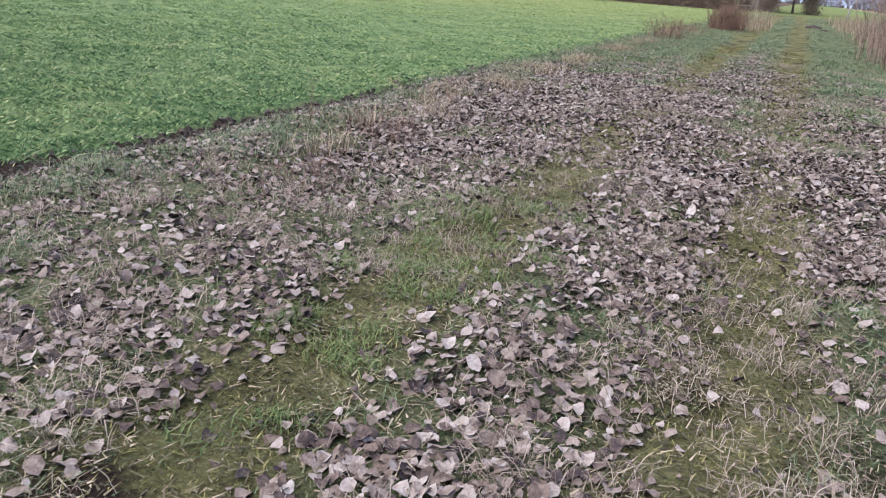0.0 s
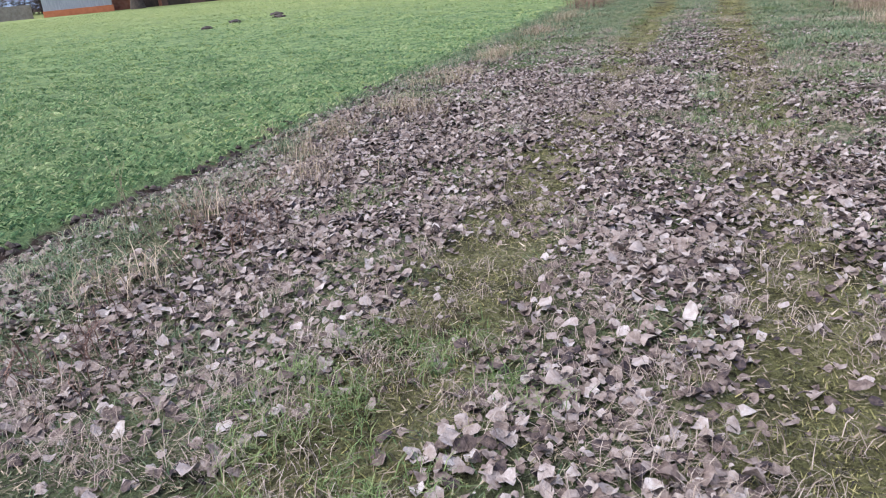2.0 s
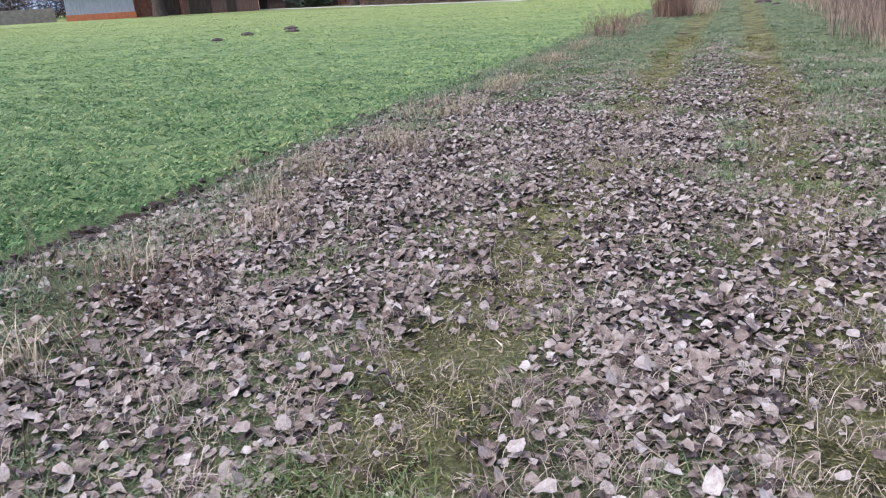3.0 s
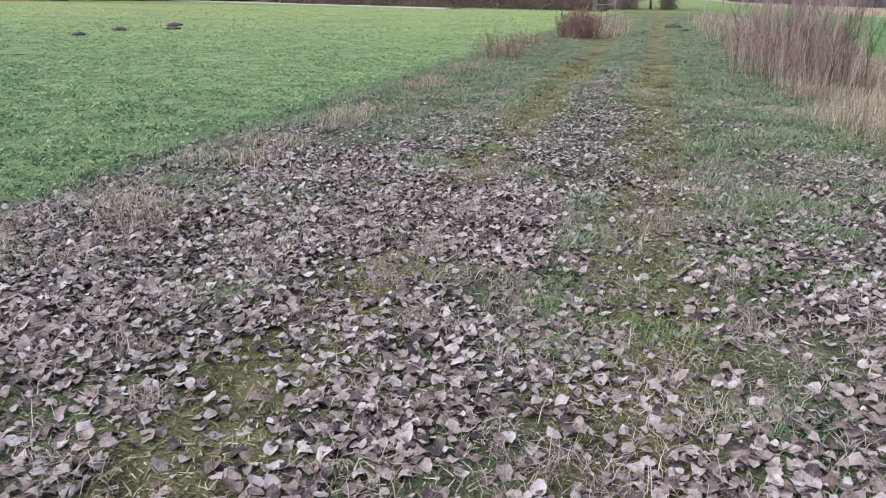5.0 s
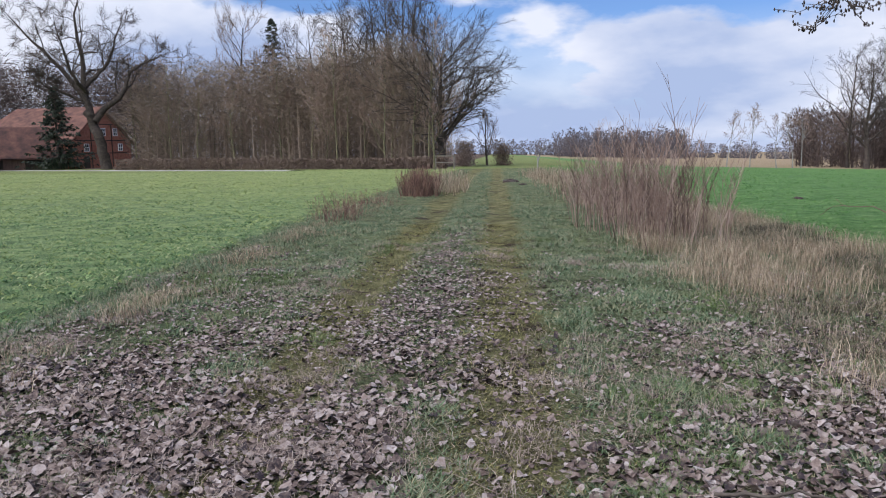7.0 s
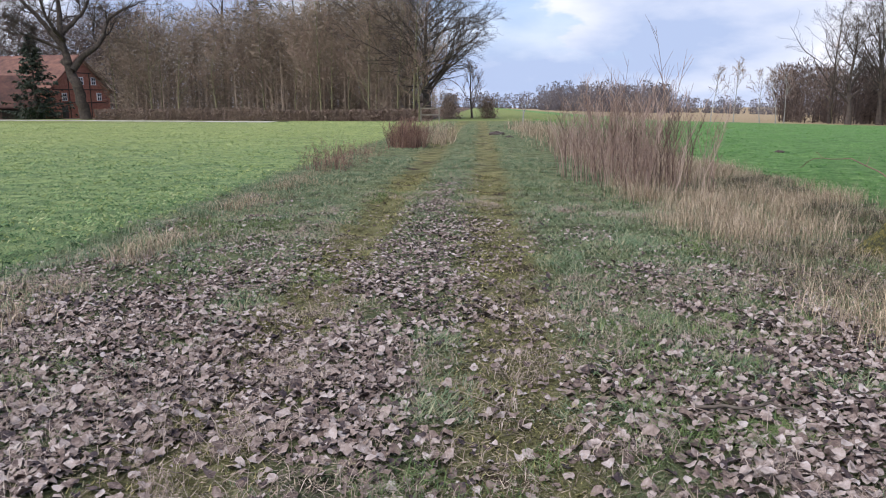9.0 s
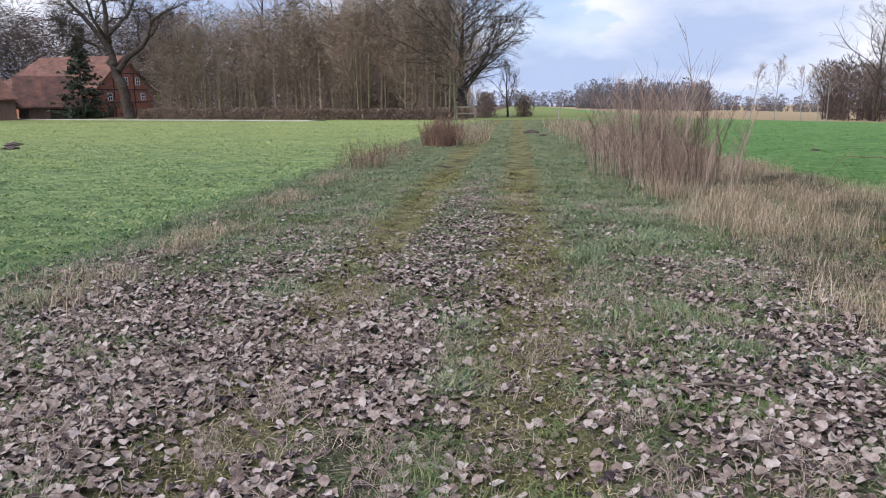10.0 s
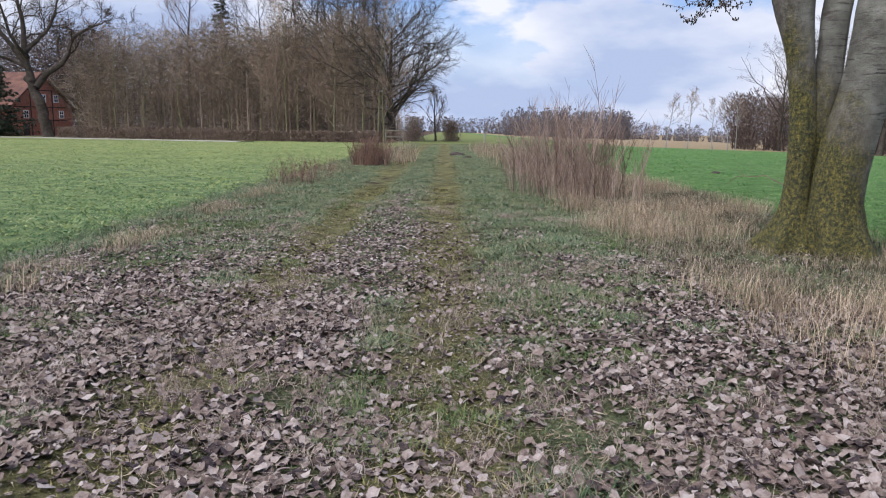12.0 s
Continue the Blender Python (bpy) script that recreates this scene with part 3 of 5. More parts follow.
g1 = random.Random(5)
for k in range(20):
    u = (k + g1.random() * 0.6) / 20
    deg = -26.0 + 21.5 * u
    wood_tree("young_tree", G_WOOD, "slender bare young tree with green-tinged bark in the wood", deg, 98 - 29 * u + g1.uniform(0, 5), g1.randrange(360), g1.uniform(0.72, 0.95), M_GREENBARK)
for k in range(10):
    u = (k + g1.random() * 0.8) / 10
    deg = -14.0 + 8.6 * u
    wood_tree("tall_tree", G_TALL, "tall bare deciduous tree standing in the wood", deg, 96 - 17 * u + g1.uniform(0, 8), g1.randrange(360), 0.86 + 0.13 * u + g1.uniform(-0.04, 0.06), M_BARK)
for k in range(9):
    u = (k + g1.random() * 0.8) / 9
    deg = -56 + 34 * u
    wood_tree("tall_tree", G_TALL, "tall bare deciduous tree standing in the wood", deg, 142 + g1.uniform(-4, 16), g1.randrange(360), g1.uniform(0.98, 1.2), M_BARK)
for k in range(5):
    deg = 23.9 + 2.9 * k
    wood_tree("tall_tree", G_TALL, "tall bare deciduous tree standing in the wood", deg, 96 + g1.uniform(-4, 10), g1.randrange(360), g1.uniform(0.62, 0.75) + 0.02 * k, M_BARK)

FARM_OAK = [
    ([(0.9, 0, -0.3), (0.6, 0, 2.0), (0.1, 0, 4.2), (-0.5, 0, 6.6)], 0.70, 0.50),
    ([(-0.4, 0, 6.2), (-0.9, 0.3, 9.0), (-0.7, 0.5, 12.5), (-1.4, 0.2, 16.5), (-0.8, 0, 20.0)], 0.46, 0.04),
    ([(0.0, 0, 5.6), (1.4, -0.4, 7.2), (3.2, -0.6, 8.6), (4.0, -0.4, 11.0), (6.4, 0, 12.6), (7.8, 0.2, 13.4)], 0.42, 0.04),
    ([(-0.7, 0, 8.0), (-2.4, 0.6, 10.6), (-4.4, 0.8, 13.0), (-6.6, 1.0, 15.2), (-8.2, 1.0, 17.4)], 0.33, 0.03),
    ([(-0.7, 0, 9.5), (1.2, 1.2, 11.6), (2.8, 1.6, 14.4), (3.6, 1.8, 18.0)], 0.30, 0.03),
    ([(-0.6, 0, 8.8), (-1.6, -2.2, 10.0), (-2.6, -3.4, 13.0), (-3.2, -3.8, 16.8)], 0.28, 0.03),
    ([(-0.5, 0, 7.6), (-2.4, 0.6, 8.6), (-4.6, 0.4, 9.3), (-6.0, 0.2, 10.6)], 0.22, 0.03),
]
tree_thing("oak_tree", "old bare oak with crooked limbs beside the farmhouse", grow_tree(31, 22, 0.62, 0.30, 1.0, 11, 8, 8, 0.06, 0.24, twig_len=0.06, twig_r=0.017, stems=FARM_OAK), bearing(-28.1, 98), M_OAK, M_OAK, turn=28)
tree_thing("oak_tree", "old bare oak with a forked trunk beside the barn", grow_tree(38, 21, 0.70, 0.38, 1.0, 11, 9, 9, 0.22, 0.18, 0.60, twig_len=0.065, twig_r=0.020, limb_len=0.62, limb_r=1.3), bearing(-41.3, 94), M_OAK, M_OAK)
tree_thing("oak_tree", "broad bare tree with sweeping branches at the wood's end", grow_tree(33, 18.0, 0.46, 0.15, 1.25, 42, 14, 13, 0.07, 0.12, 0.62, twig_len=0.055, twig_r=0.012, limb_len=0.56, limb_r=0.7, wide=1.5), bearing(-3.9, 76), M_OAK, M_OAK, turn=40)
tree_thing("young_tree", "small bare tree standing in front of the hedge", grow_tree(41, 5.2, 0.09, 0.2, 0.8, 12, 6, 5, 0.2, 0.1, twig_len=0.12, twig_r=0.012), bearing(-4.5, 61), M_GREENBARK)
tree_thing("young_tree", "small bare round-crowned tree in the meadow", grow_tree(42, 5.4, 0.13, 0.15, 0.9, 13, 6, 6, 0.35, 0.13, twig_len=0.12, twig_r=0.012), bearing(-0.6, 80), M_BARK)
for deg, dist, h, sd in ((16.4, 84, 5.6, 51), (17.9, 85, 6.2, 52), (19.6, 84, 5.2, 53), (20.6, 84, 5.6, 54), (21.1, 86, 5.4, 55)):
    tree_thing("birch_tree", "slim bare birch with a thin trunk at the field's edge", grow_tree(sd, h, 0.06, 0.45, 0.75, 10, 5, 5, 0.15, 0.16, twig_len=0.1, twig_r=0.010), bearing(deg, dist), M_WHITE_BARK, M_TWIG, 0, 1, "birches at the field edge")
sap = Tubes()
sap.add([(0, 0, -0.1), (0.02, 0, 0.7), (0.3, 0, 1.5)], [0.05, 0.045, 0.02], 6)
sap.add([(0.02, 0, 0.7), (-0.15, 0, 1.4)], [0.03, 0.012], 5)
sap.add([(0.3, 0, 1.5), (0.75, 0.1, 1.75)], [0.02, 0.008], 5)
saproot = put("sapling", sap.mesh("sapling", M_WHITE_BARK))
saproot.matrix_basis = place(2.6, 56)
tagged(saproot, "leaning pale sapling stump beside the track", "sapling")


def far_wood(name, a0, a1, dist, h, n, label, seed, m=60, width=0.12, material=M_FAR_HAZE):
    """A distant belt of trees, joined: stems and many small twig clumps each."""
    g = np.random.default_rng(seed)
    deg = np.radians(g.uniform(a0, a1, n))
    d = dist + g.uniform(0, dist * 0.25, n)
    if name == "woodland" and dist == 90:
        d = 72 - 1.25 * (np.degrees(deg) + 4) + g.uniform(0, 12, n)
    x, y = -0.16 + d * np.sin(deg), 6.1 + d * np.cos(deg)
    hh = h * (g.uniform(0.72, 1.08, n) if name == "woodland" else g.uniform(0.6, 1.1, n))
    base = np.stack([x, y, terrain(x, y)], 1)
    c = np.repeat(base, m, 0)
    H = np.repeat(hh, m)
    u = g.random(n * m) ** (1.3 if material == M_FAR_HAZE else 0.8)
    rr = H * 0.26 * np.sqrt(g.random(n * m)) * np.sin(np.clip(u, 0.12, 1) * 2.7)
    an = g.random(n * m) * 6.283
    c = c + np.stack([rr * np.cos(an), rr * np.sin(an), u * H], 1)
    # thin rising slivers, as twigs seen from afar
    fuzzy = name == "woodland"
    s = H * g.uniform(0.03, 0.085, n * m) if fuzzy else H * g.uniform(0.04, 0.10, n * m)
    rise = g.uniform(-0.25, 1.0, n * m) if fuzzy else g.uniform(0.2, 1.1, n * m)
    loose = 0.65 if fuzzy else 0.3
    up = np.stack([np.cos(an) * 0.5 + g.normal(0, loose, n * m), np.sin(an) * 0.5 + g.normal(0, loose, n * m), rise], 1) * s[:, None]
    sd = np.cross(up, g.normal(size=(n * m, 3)))
    sd = sd / (np.linalg.norm(sd, axis=1)[:, None] + 1e-9) * (s * width)[:, None]
    v = np.stack([c - sd, c + sd, c + up], 1)
    st = np.stack([base - [0.07, 0, 0.5], base + [0.07, 0, -0.5], base + np.stack([hh * 0, hh * 0, hh * 0.9], 1)], 1)
    v = np.concatenate([v.reshape(-1, 3), st.reshape(-1, 3)])
    return stuff(name, (v, None, np.arange(len(v)).reshape(-1, 3)), material, label, "woods")


far_wood("far_woods", -8, 40, 620, 13, 520, "distant belt of bare woodland across the horizon, haze put into its grey colour", 61, 110, 0.6)
far_wood("far_woods", 4.5, 14.0, 330, 12, 190, "distant clump of brown woodland beyond the meadow, haze put into its colour", 62, 240, 0.26)
far_wood("far_woods", 20.8, 38, 97, 7.0, 230, "dark brown copse beside the green field", 63, 340, 0.09, M_COPSE)
far_wood("woodland", -25.4, -4.5, 90, 12.2, 330, "brown undergrowth of bare saplings in the wood", 64, 420, 0.036, M_UNDER)
far_wood("woodland", -27, -3, 132, 14, 190, "deep bare woodland closing the view behind the trees", 66, 200, 0.05, M_UNDER)
far_wood("woodland", -26, -4, 104, 6.5, 170, "dark scrub filling the foot of the wood", 67, 260, 0.06, M_COPSE)
far_wood("woodland", -64, -24, 140, 18, 420, "deep bare woodland behind the farm", 65, 380, 0.055, M_COPSE)


def spruce(at, h, label, broad=0.36, dense=22):
    root = new("spruce_tree")
    t = Tubes()
    t.add([(0, 0, -0.2), (0, 0, h * 0.5), (0, 0, h)], [0.2, 0.12, 0.02], 6)
    put("trunk", t.mesh("trunk", M_BARK), root)
    g = np.random.default_rng(71)
    vs = []
    whorls = int(h * dense)
    for k in range(whorls):
        z = 0.5 + (h - 0.6) * (k + g.random()) / whorls
        r = (h - z) * broad * g.uniform(0.75, 1.15) + 0.2
        for j in range(1):
            a = g.random() * 6.283
            L = r * g.uniform(0.7, 1.15)
            d = np.array([math.cos(a), math.sin(a), -0.25])
            sd = np.array([-math.sin(a), math.cos(a), 0])
            for q in range(26):
                u = g.random() ** 0.7
                p = np.array([0, 0, z]) + d * L * u + [0, 0, 0.25 * L * u * u]
                s = 0.55 * g.uniform(0.5, 1)
                e = d * 0.6 + sd * g.uniform(-1, 1) + [0, 0, g.uniform(-0.7, 0.2)]
                w = np.cross(e, g.normal(size=3)) * 0.16
                vs += [p - w * s, p + w * s, p + e * s]
    v = np.array(vs)
    put("crown", mesh_of("crown", v, None, np.arange(len(v)).reshape(-1, 3), M_SPRUCE), root)
    root.matrix_basis = place(*at)
    return tagged(root, label, "tree")


tree_thing("tall_tree", "tall open-crowned bare tree rising behind the wood", grow_tree(35, 26, 0.35, 0.35, 1.0, 16, 9, 9, 0.25, 0.14, 0.8, twig_len=0.05, twig_r=0.018, limb_len=0.36), bearing(-18.3, 122), M_BARK)
G_ROUND = grow_tree(36, 14, 0.30, 0.22, 1.0, 22, 9, 9, 0.10, 0.15, 0.75, twig_len=0.06, twig_r=0.012, limb_len=0.42)
field_tree = tree_thing("broad_tree", "broad bare tree with a rounded crown beside the field", G_ROUND, bearing(25.0, 94), M_OAK, M_OAK, 0, 0.98, "trees beside the field")
for deg, dist, sz, tn in ((26.8, 97, 1.08, 130), (30.0, 95, 1.05, 250), (34.5, 94, 1.05, 60)):
    copy_thing(field_tree, place(*bearing(deg, dist), tn)).scale = (sz, sz, sz)
for k in range(3):
    wood_tree("young_tree", G_WOOD, "slender bare young tree with green-tinged bark in the wood", 24.0 + 3.2 * k, 96 + g1.uniform(-2, 8), g1.randrange(360), g1.uniform(0.55, 0.8), M_GREENBARK)
spruce(bearing(-16.1, 118), 21.5, "tall dark spruce standing up behind the wood", 0.30, 9)
spruce(bearing(-30.5, 106), 10.2, "dark green spruce in front of the farmhouse", 0.40)


# ---- farm buildings ----
def gable_roof(bm, length, depth, eave, ridge, over=0.4, hip_l=0.0, hip_r=0.0, thick=0.18):
    """Roof slabs over a plan centred at the origin, ridge along x."""
    xl, xr, yd = -length / 2 - over, length / 2 + over, depth / 2 + over
    drop = over * (ridge - eave) / (depth / 2)
    for dz, flip in ((0, False), (-thick, True)):
        e, r = eave - drop + dz, ridge + dz
        a = [bm.verts.new(p) for p in ((xl, -yd, e), (xr, -yd, e), (xr - hip_r, 0, r), (xl + hip_l, 0, r), (xr, yd, e), (xl, yd, e))]
        fs = [(a[0], a[1], a[2], a[3]), (a[4], a[5], a[3], a[2])]
        if hip_l:
            fs.append((a[5], a[0], a[3]))
        if hip_r:
            fs.append((a[1], a[4], a[2]))
        for f in fs:
            bm.faces.new(f[::-1] if flip else f)
    return bm


def gable_walls(bm, length, depth, eave, ridge, hip_l, hip_r):
    l, d = length / 2, depth / 2
    vs = [bm.verts.new(p) for p in ((-l, -d, -0.6), (l, -d, -0.6), (l, d, -0.6), (-l, d, -0.6), (-l, -d, eave), (l, -d, eave), (l, d, eave), (-l, d, eave))]
    for f in ((0, 1, 5, 4), (1, 2, 6, 5), (2, 3, 7, 6), (3, 0, 4, 7)):
        bm.faces.new([vs[i] for i in f])
    if not hip_r:
        bm.faces.new((vs[5], vs[6], bm.verts.new((l, 0, ridge - 0.2))))
    if not hip_l:
        bm.faces.new((vs[7], vs[4], bm.verts.new((-l, 0, ridge - 0.2))))
    return bm


def building(name, label, at, turn, length, depth, eave, ridge, wall_m, roof_m, hip_l=0.0, hip_r=0.0, windows=(), doors=(), timbers=(), category="house"):
    root = new(name)
    part("wall", gable_walls(bmesh.new(), length, depth, eave, ridge, hip_l, hip_r), wall_m, root)
    part("roof", gable_roof(bmesh.new(), length, depth, eave, ridge, 0.45, hip_l, hip_r), roof_m, root)
    for wx, wy, wz, face, w, h in windows:
        r = {"front": 0, "right": 90}[face]
        fr = bmesh.new()
        for sx in (-1, 1):
            box(fr, (0.10, 0.12, h), (sx * w / 2, 0, 0))
        for sz in (-1, 0, 1):
            box(fr, (w, 0.12, 0.10), (0, 0, sz * (h - 0.1) / 2))
        box(fr, (0.07, 0.12, h), (0, 0, 0))
        win = part("window", fr, M_WHITE, root, "white-painted small-paned window")
        win.matrix_basis = pose(wx, wy, wz, 0, 0, r)
        pane = part("pane", box(bmesh.new(), (w, 0.03, h)), M_GLASS, win)
    for dx, dy, dz, face, w, h, dm in doors:
        d = part("door", box(bmesh.new(), (w, 0.12, h), (0, 0, 0), bevel=0.02), dm, root)
        d.matrix_basis = pose(dx, dy, dz, 0, 0, {"front": 0, "right": 90}[face])
    for a, c in timbers:
        a, c = Vector(a), Vector(c)
        mid, dv = (a + c) / 2, c - a
        bm = box(bmesh.new(), (0.12, 0.12, dv.length))
        tb = part("timber", bm, M_TIMBER, root)
        tb.matrix_basis = Matrix.Translation(mid) @ dv.to_track_quat("Z", "X").to_matrix().to_4x4()
    root.matrix_basis = place(at[0], at[1], turn)
    return tagged(root, label, category)


H_L, H_D = 17.0, 13.0
tim = [((H_L / 2 + 0.02, y, 0), (H_L / 2 + 0.02, y, 3.7 + (6.0 - abs(y)) * 0.68)) for y in (-4.4, -2.2, 0, 2.2, 4.4)]
tim = tim[1::2] + [((H_L / 2 + 0.02, -5.4, z), (H_L / 2 + 0.02, 5.4, z)) for z in (2.1, 3.9)] + [((H_L / 2 + 0.02, -2.6, 6.2), (H_L / 2 + 0.02, 2.6, 6.2))]
building("farmhouse", "brick half-timbered farmhouse under a hipped red tile roof", bearing(-30.9, 126), -10, H_L, H_D, 3.9, 8.7, M_BRICK, M_ROOF, 3.5, 0,
         [(H_L / 2 + 0.05, y, z, "right", 0.85, 1.1) for y, z in ((0.4, 5.1), (3.0, 5.1), (4.0, 2.9), (-3.2, 2.9))],
         [(H_L / 2 + 0.05, -3.3, 0.6, "right", 1.1, 2.1, M_TIMBER)], tim)
building("outbuilding", "low outbuilding with a red tile roof and black boarded front", bearing(-32.2, 112), 33, 8.2, 7.5, 1.9, 5.4, M_TIMBER, M_ROOF, 0, 2.4, (),
         [(-1.8, -3.78, 0.85, "front", 2.4, 1.7, M_BOARD)], category="shed")
building("barn", "brown boarded barn under an old clay tile roof", bearing(-37.0, 104), 36, 9.0, 8.0, 2.7, 5.9, M_BOARD, M_ROOF_OLD, 0, 2.2, (),
         [(-2.5, -4.03, 1.1, "front", 2.6, 2.2, M_TIMBER), (1.2, -4.03, 1.1, "front", 1.1, 2.1, M_TIMBER)], category="barn")
building("barn", "long barn with an orange tile roof and brick wall", bearing(-42.2, 106), 40, 12.0, 9.0, 3.2, 8.0, M_BRICK, M_ROOF_RED, 0, 2.5, (),
         [(3.0, -4.53, 1.2, "front", 2.8, 2.4, M_TIMBER)], category="barn")
shed = building("shed", "pale boarded shed standing on an orange brick base", bearing(-45.0, 99), 44, 7.2, 6.0, 3.4, 6.0, M_PALE, M_ROOF, 0, 0, (), (), category="shed")
part("plinth", box(bmesh.new(), (7.4, 6.2, 1.6), (0, 0, -0.1)), M_ORANGE, shed, "orange brick base course")
wall = part("yard_wall", box(bmesh.new(), (16, 0.3, 1.9), (0, 0, 0.5), bevel=0.03), M_WOOD, None)
wall.matrix_basis = place(*bearing(-52.5, 98), 50)
tagged(wall, "weathered grey board wall closing the farmyard", "wall")


# ---- hedge and gate ----
def hedge(name, a, c, h, w, n, label, material, seed):
    g = np.random.default_rng(seed)
    a, c = np.array(a), np.array(c)
    u = g.random(n)
    x = a[0] + (c[0] - a[0]) * u + g.normal(0, w / 2.5, n)
    y = a[1] + (c[1] - a[1]) * u + g.normal(0, w / 2.5, n)
    hh = h * (0.9 + 0.15 * vnoise(u * 60, u * 0, 1.0, seed))
    if name != "hedge":
        hh = hh * (0.35 + 0.65 * np.sqrt(np.clip(1 - (2 * u - 1) ** 2, 0, 1)))
    p = np.stack([x, y, terrain(x, y) + hh * g.random(n)], 1)
    s = g.uniform(0.025, 0.06, n)[:, None]
    r1, r2 = g.normal(size=(n, 3)), g.normal(size=(n, 3))
    v = np.stack([p + r1 * s, p + r2 * s, p - (r1 + r2) * s * 0.5], 1).reshape(-1, 3)
    root = new(name)
    tagged(put("leaves", mesh_of("leaves", v, None, np.arange(3 * n).reshape(-1, 3), material), root), kind="stuff")
    t = Tubes()
    L = np.linalg.norm(c - a)
    for k in range(int(L * 3)):
        q = a + (c - a) * g.random()
        zz = float(terrain(q[0], q[1]))
        t.add([(q[0], q[1], zz - 0.1), (q[0] + g.normal(0, 0.15), q[1] + g.normal(0, 0.15), zz + h * g.uniform(0.8, 1.05))], [0.03, 0.012], 3)
    tagged(put("stems", t.mesh("stems", M_TWIG), root), kind="stuff")
    return tagged(root, label, "hedge")


hedge("hedge", bearing(-3.6, 66), bearing(-16, 74), 1.0, 0.35, 24000, "clipped brown beech hedge along the wood", M_HEDGE, 81)
hedge("hedge", bearing(-16, 74), bearing(-27, 92), 1.2, 0.35, 24000, "clipped brown beech hedge along the wood", M_HEDGE, 82)
hedge("evergreen_bush", bearing(-29.2, 106), bearing(-31.6, 106), 1.4, 1.0, 5000, "low dark evergreen bush beside the oak", M_EVERGREEN, 83)
hedge("bush", bearing(0.3, 79), bearing(0.9, 79), 2.2, 0.9, 4000, "reddish bare bush beside the meadow tree", M_HEDGE, 84)
hedge("bush", bearing(-2.6, 76), bearing(-1.9, 78), 2.6, 1.0, 5000, "dark bare bush at the wood's end", M_TWIG, 85)
def lane():
    """A narrow pale field lane along the hedge's foot, slightly crowned."""
    a, c = Vector((-62, 95.5, 0)), Vector((-17, 70.5, 0))
    across = Vector((-(c - a).y, (c - a).x, 0)).normalized()
    vs, q = [], []
    for i in range(31):
        p = a.lerp(c, i / 30)
        for j, lift in enumerate((-0.05, 0.05, 0.07, 0.05, -0.05)):
            w = p + across * (j - 2) * 0.85
            vs.append((w.x, w.y, float(terrain(w.x, w.y)) + lift))
    for i in range(30):
        q += [(i * 5 + j, i * 5 + j + 5, i * 5 + j + 6, i * 5 + j + 1) for j in range(4)]
    return tagged(put("road", mesh_of("road", vs, q, None, M_LANE, True)), "pale gravelled field lane along the hedge", "road", "", "structure")


lane()
hurdle = new("fence_panel")
for px in (-0.75, 0.75):
    p = part("post", box(bmesh.new(), (0.10, 0.10, 1.3), (px, 0, 0.5), bevel=0.01), M_WOOD, hurdle)
for pz in (0.55, 1.08):
    p = part("rail", box(bmesh.new(), (1.6, 0.05, 0.09), (0, -0.08, pz), bevel=0.01), M_WOOD, hurdle)
hurdle.matrix_basis = place(*bearing(-3.7, 63), 10)
tagged(hurdle, "short weathered wooden fence panel at the hedge's end", "fence")


# ---- thickets and weeds along the track ----
def thicket(name, at, w, d, n, h, label, seed, material=M_SHRUB, twig_n=8, r=0.007, category="shrub"):
    g = random.Random(seed)
    stems, single, root = Tubes(), category == "shrub", new(name)
    for k in range(n):
        x, y = max(-0.7 * w, min(0.7 * w, g.gauss(0, w / 2.6))), g.gauss(0, d / 2.6)
        z = float(terrain(at[0] + x, at[1] + y) - terrain(at[0], at[1]))
        hh = h * g.uniform(0.45, 1.0) * (1 - 0.25 * min(1, abs(x) / w))
        sway = 0.16 * min(1, (1.6 / h) ** 2)
        lx, ly = x * 0.2 + g.gauss(0, sway), g.gauss(0, sway)
        pts = [Vector((x, y, z - 0.03))]
        for i in range(1, 5):
            pts.append(Vector((x + lx * hh * (i / 4) ** 1.5 + g.gauss(0, 0.03), y + ly * hh * (i / 4) ** 1.5 + g.gauss(0, 0.03), z + hh * i / 4)))
        stem = Tubes() if single else stems
        stem.add(pts, [r, r * 0.9, r * 0.75, r * 0.55, r * 0.3], 3)
        for i in range(twig_n):
            u = g.uniform(0.25, 0.95) * 4
            p = pts[int(u)].lerp(pts[int(u) + 1], u - int(u))
            a, L = g.uniform(0, 6.283), hh * g.uniform(0.1, 0.22)
            stem.add([p, p + Vector((math.cos(a) * 0.5, math.sin(a) * 0.5, 0.85)) * L], [r * 0.5, r * 0.25], 3)
        if single:
            put("stem", stem.mesh("stem", material), root)
    if not single:
        tagged(put("stems", stems.mesh("stems", material), root), kind="stuff")
    root.matrix_basis = place(*at)
    return tagged(root, label, category)


thicket("shrub", (2.65, 19.3), 1.2, 1.5, 105, 1.75, "dense thicket of bare reddish upright stems by the track", 91, twig_n=15)
thicket("shrub", (2.25, 21.2), 1.2, 1.7, 100, 2.1, "dense thicket of bare reddish upright stems by the track", 92, twig_n=15)
thicket("shrub", (2.45, 23.6), 1.2, 2.0, 70, 1.8, "dense thicket of bare reddish upright stems by the track", 93, twig_n=15)
thicket("shrub", (2.25, 26.8), 0.8, 2.4, 50, 1.05, "thin thicket of bare stems among dry weeds", 94, twig_n=9)
thicket("shrub", (3.0, 19.8), 0.3, 0.4, 7, 2.65, "few tall bare whips rising out of the thicket", 95, twig_n=16, r=0.009)
thicket("shrub", (2.25, 20.6), 1.1, 1.2, 16, 2.35, "few tall bare whips rising out of the thicket", 96, twig_n=14, r=0.007)
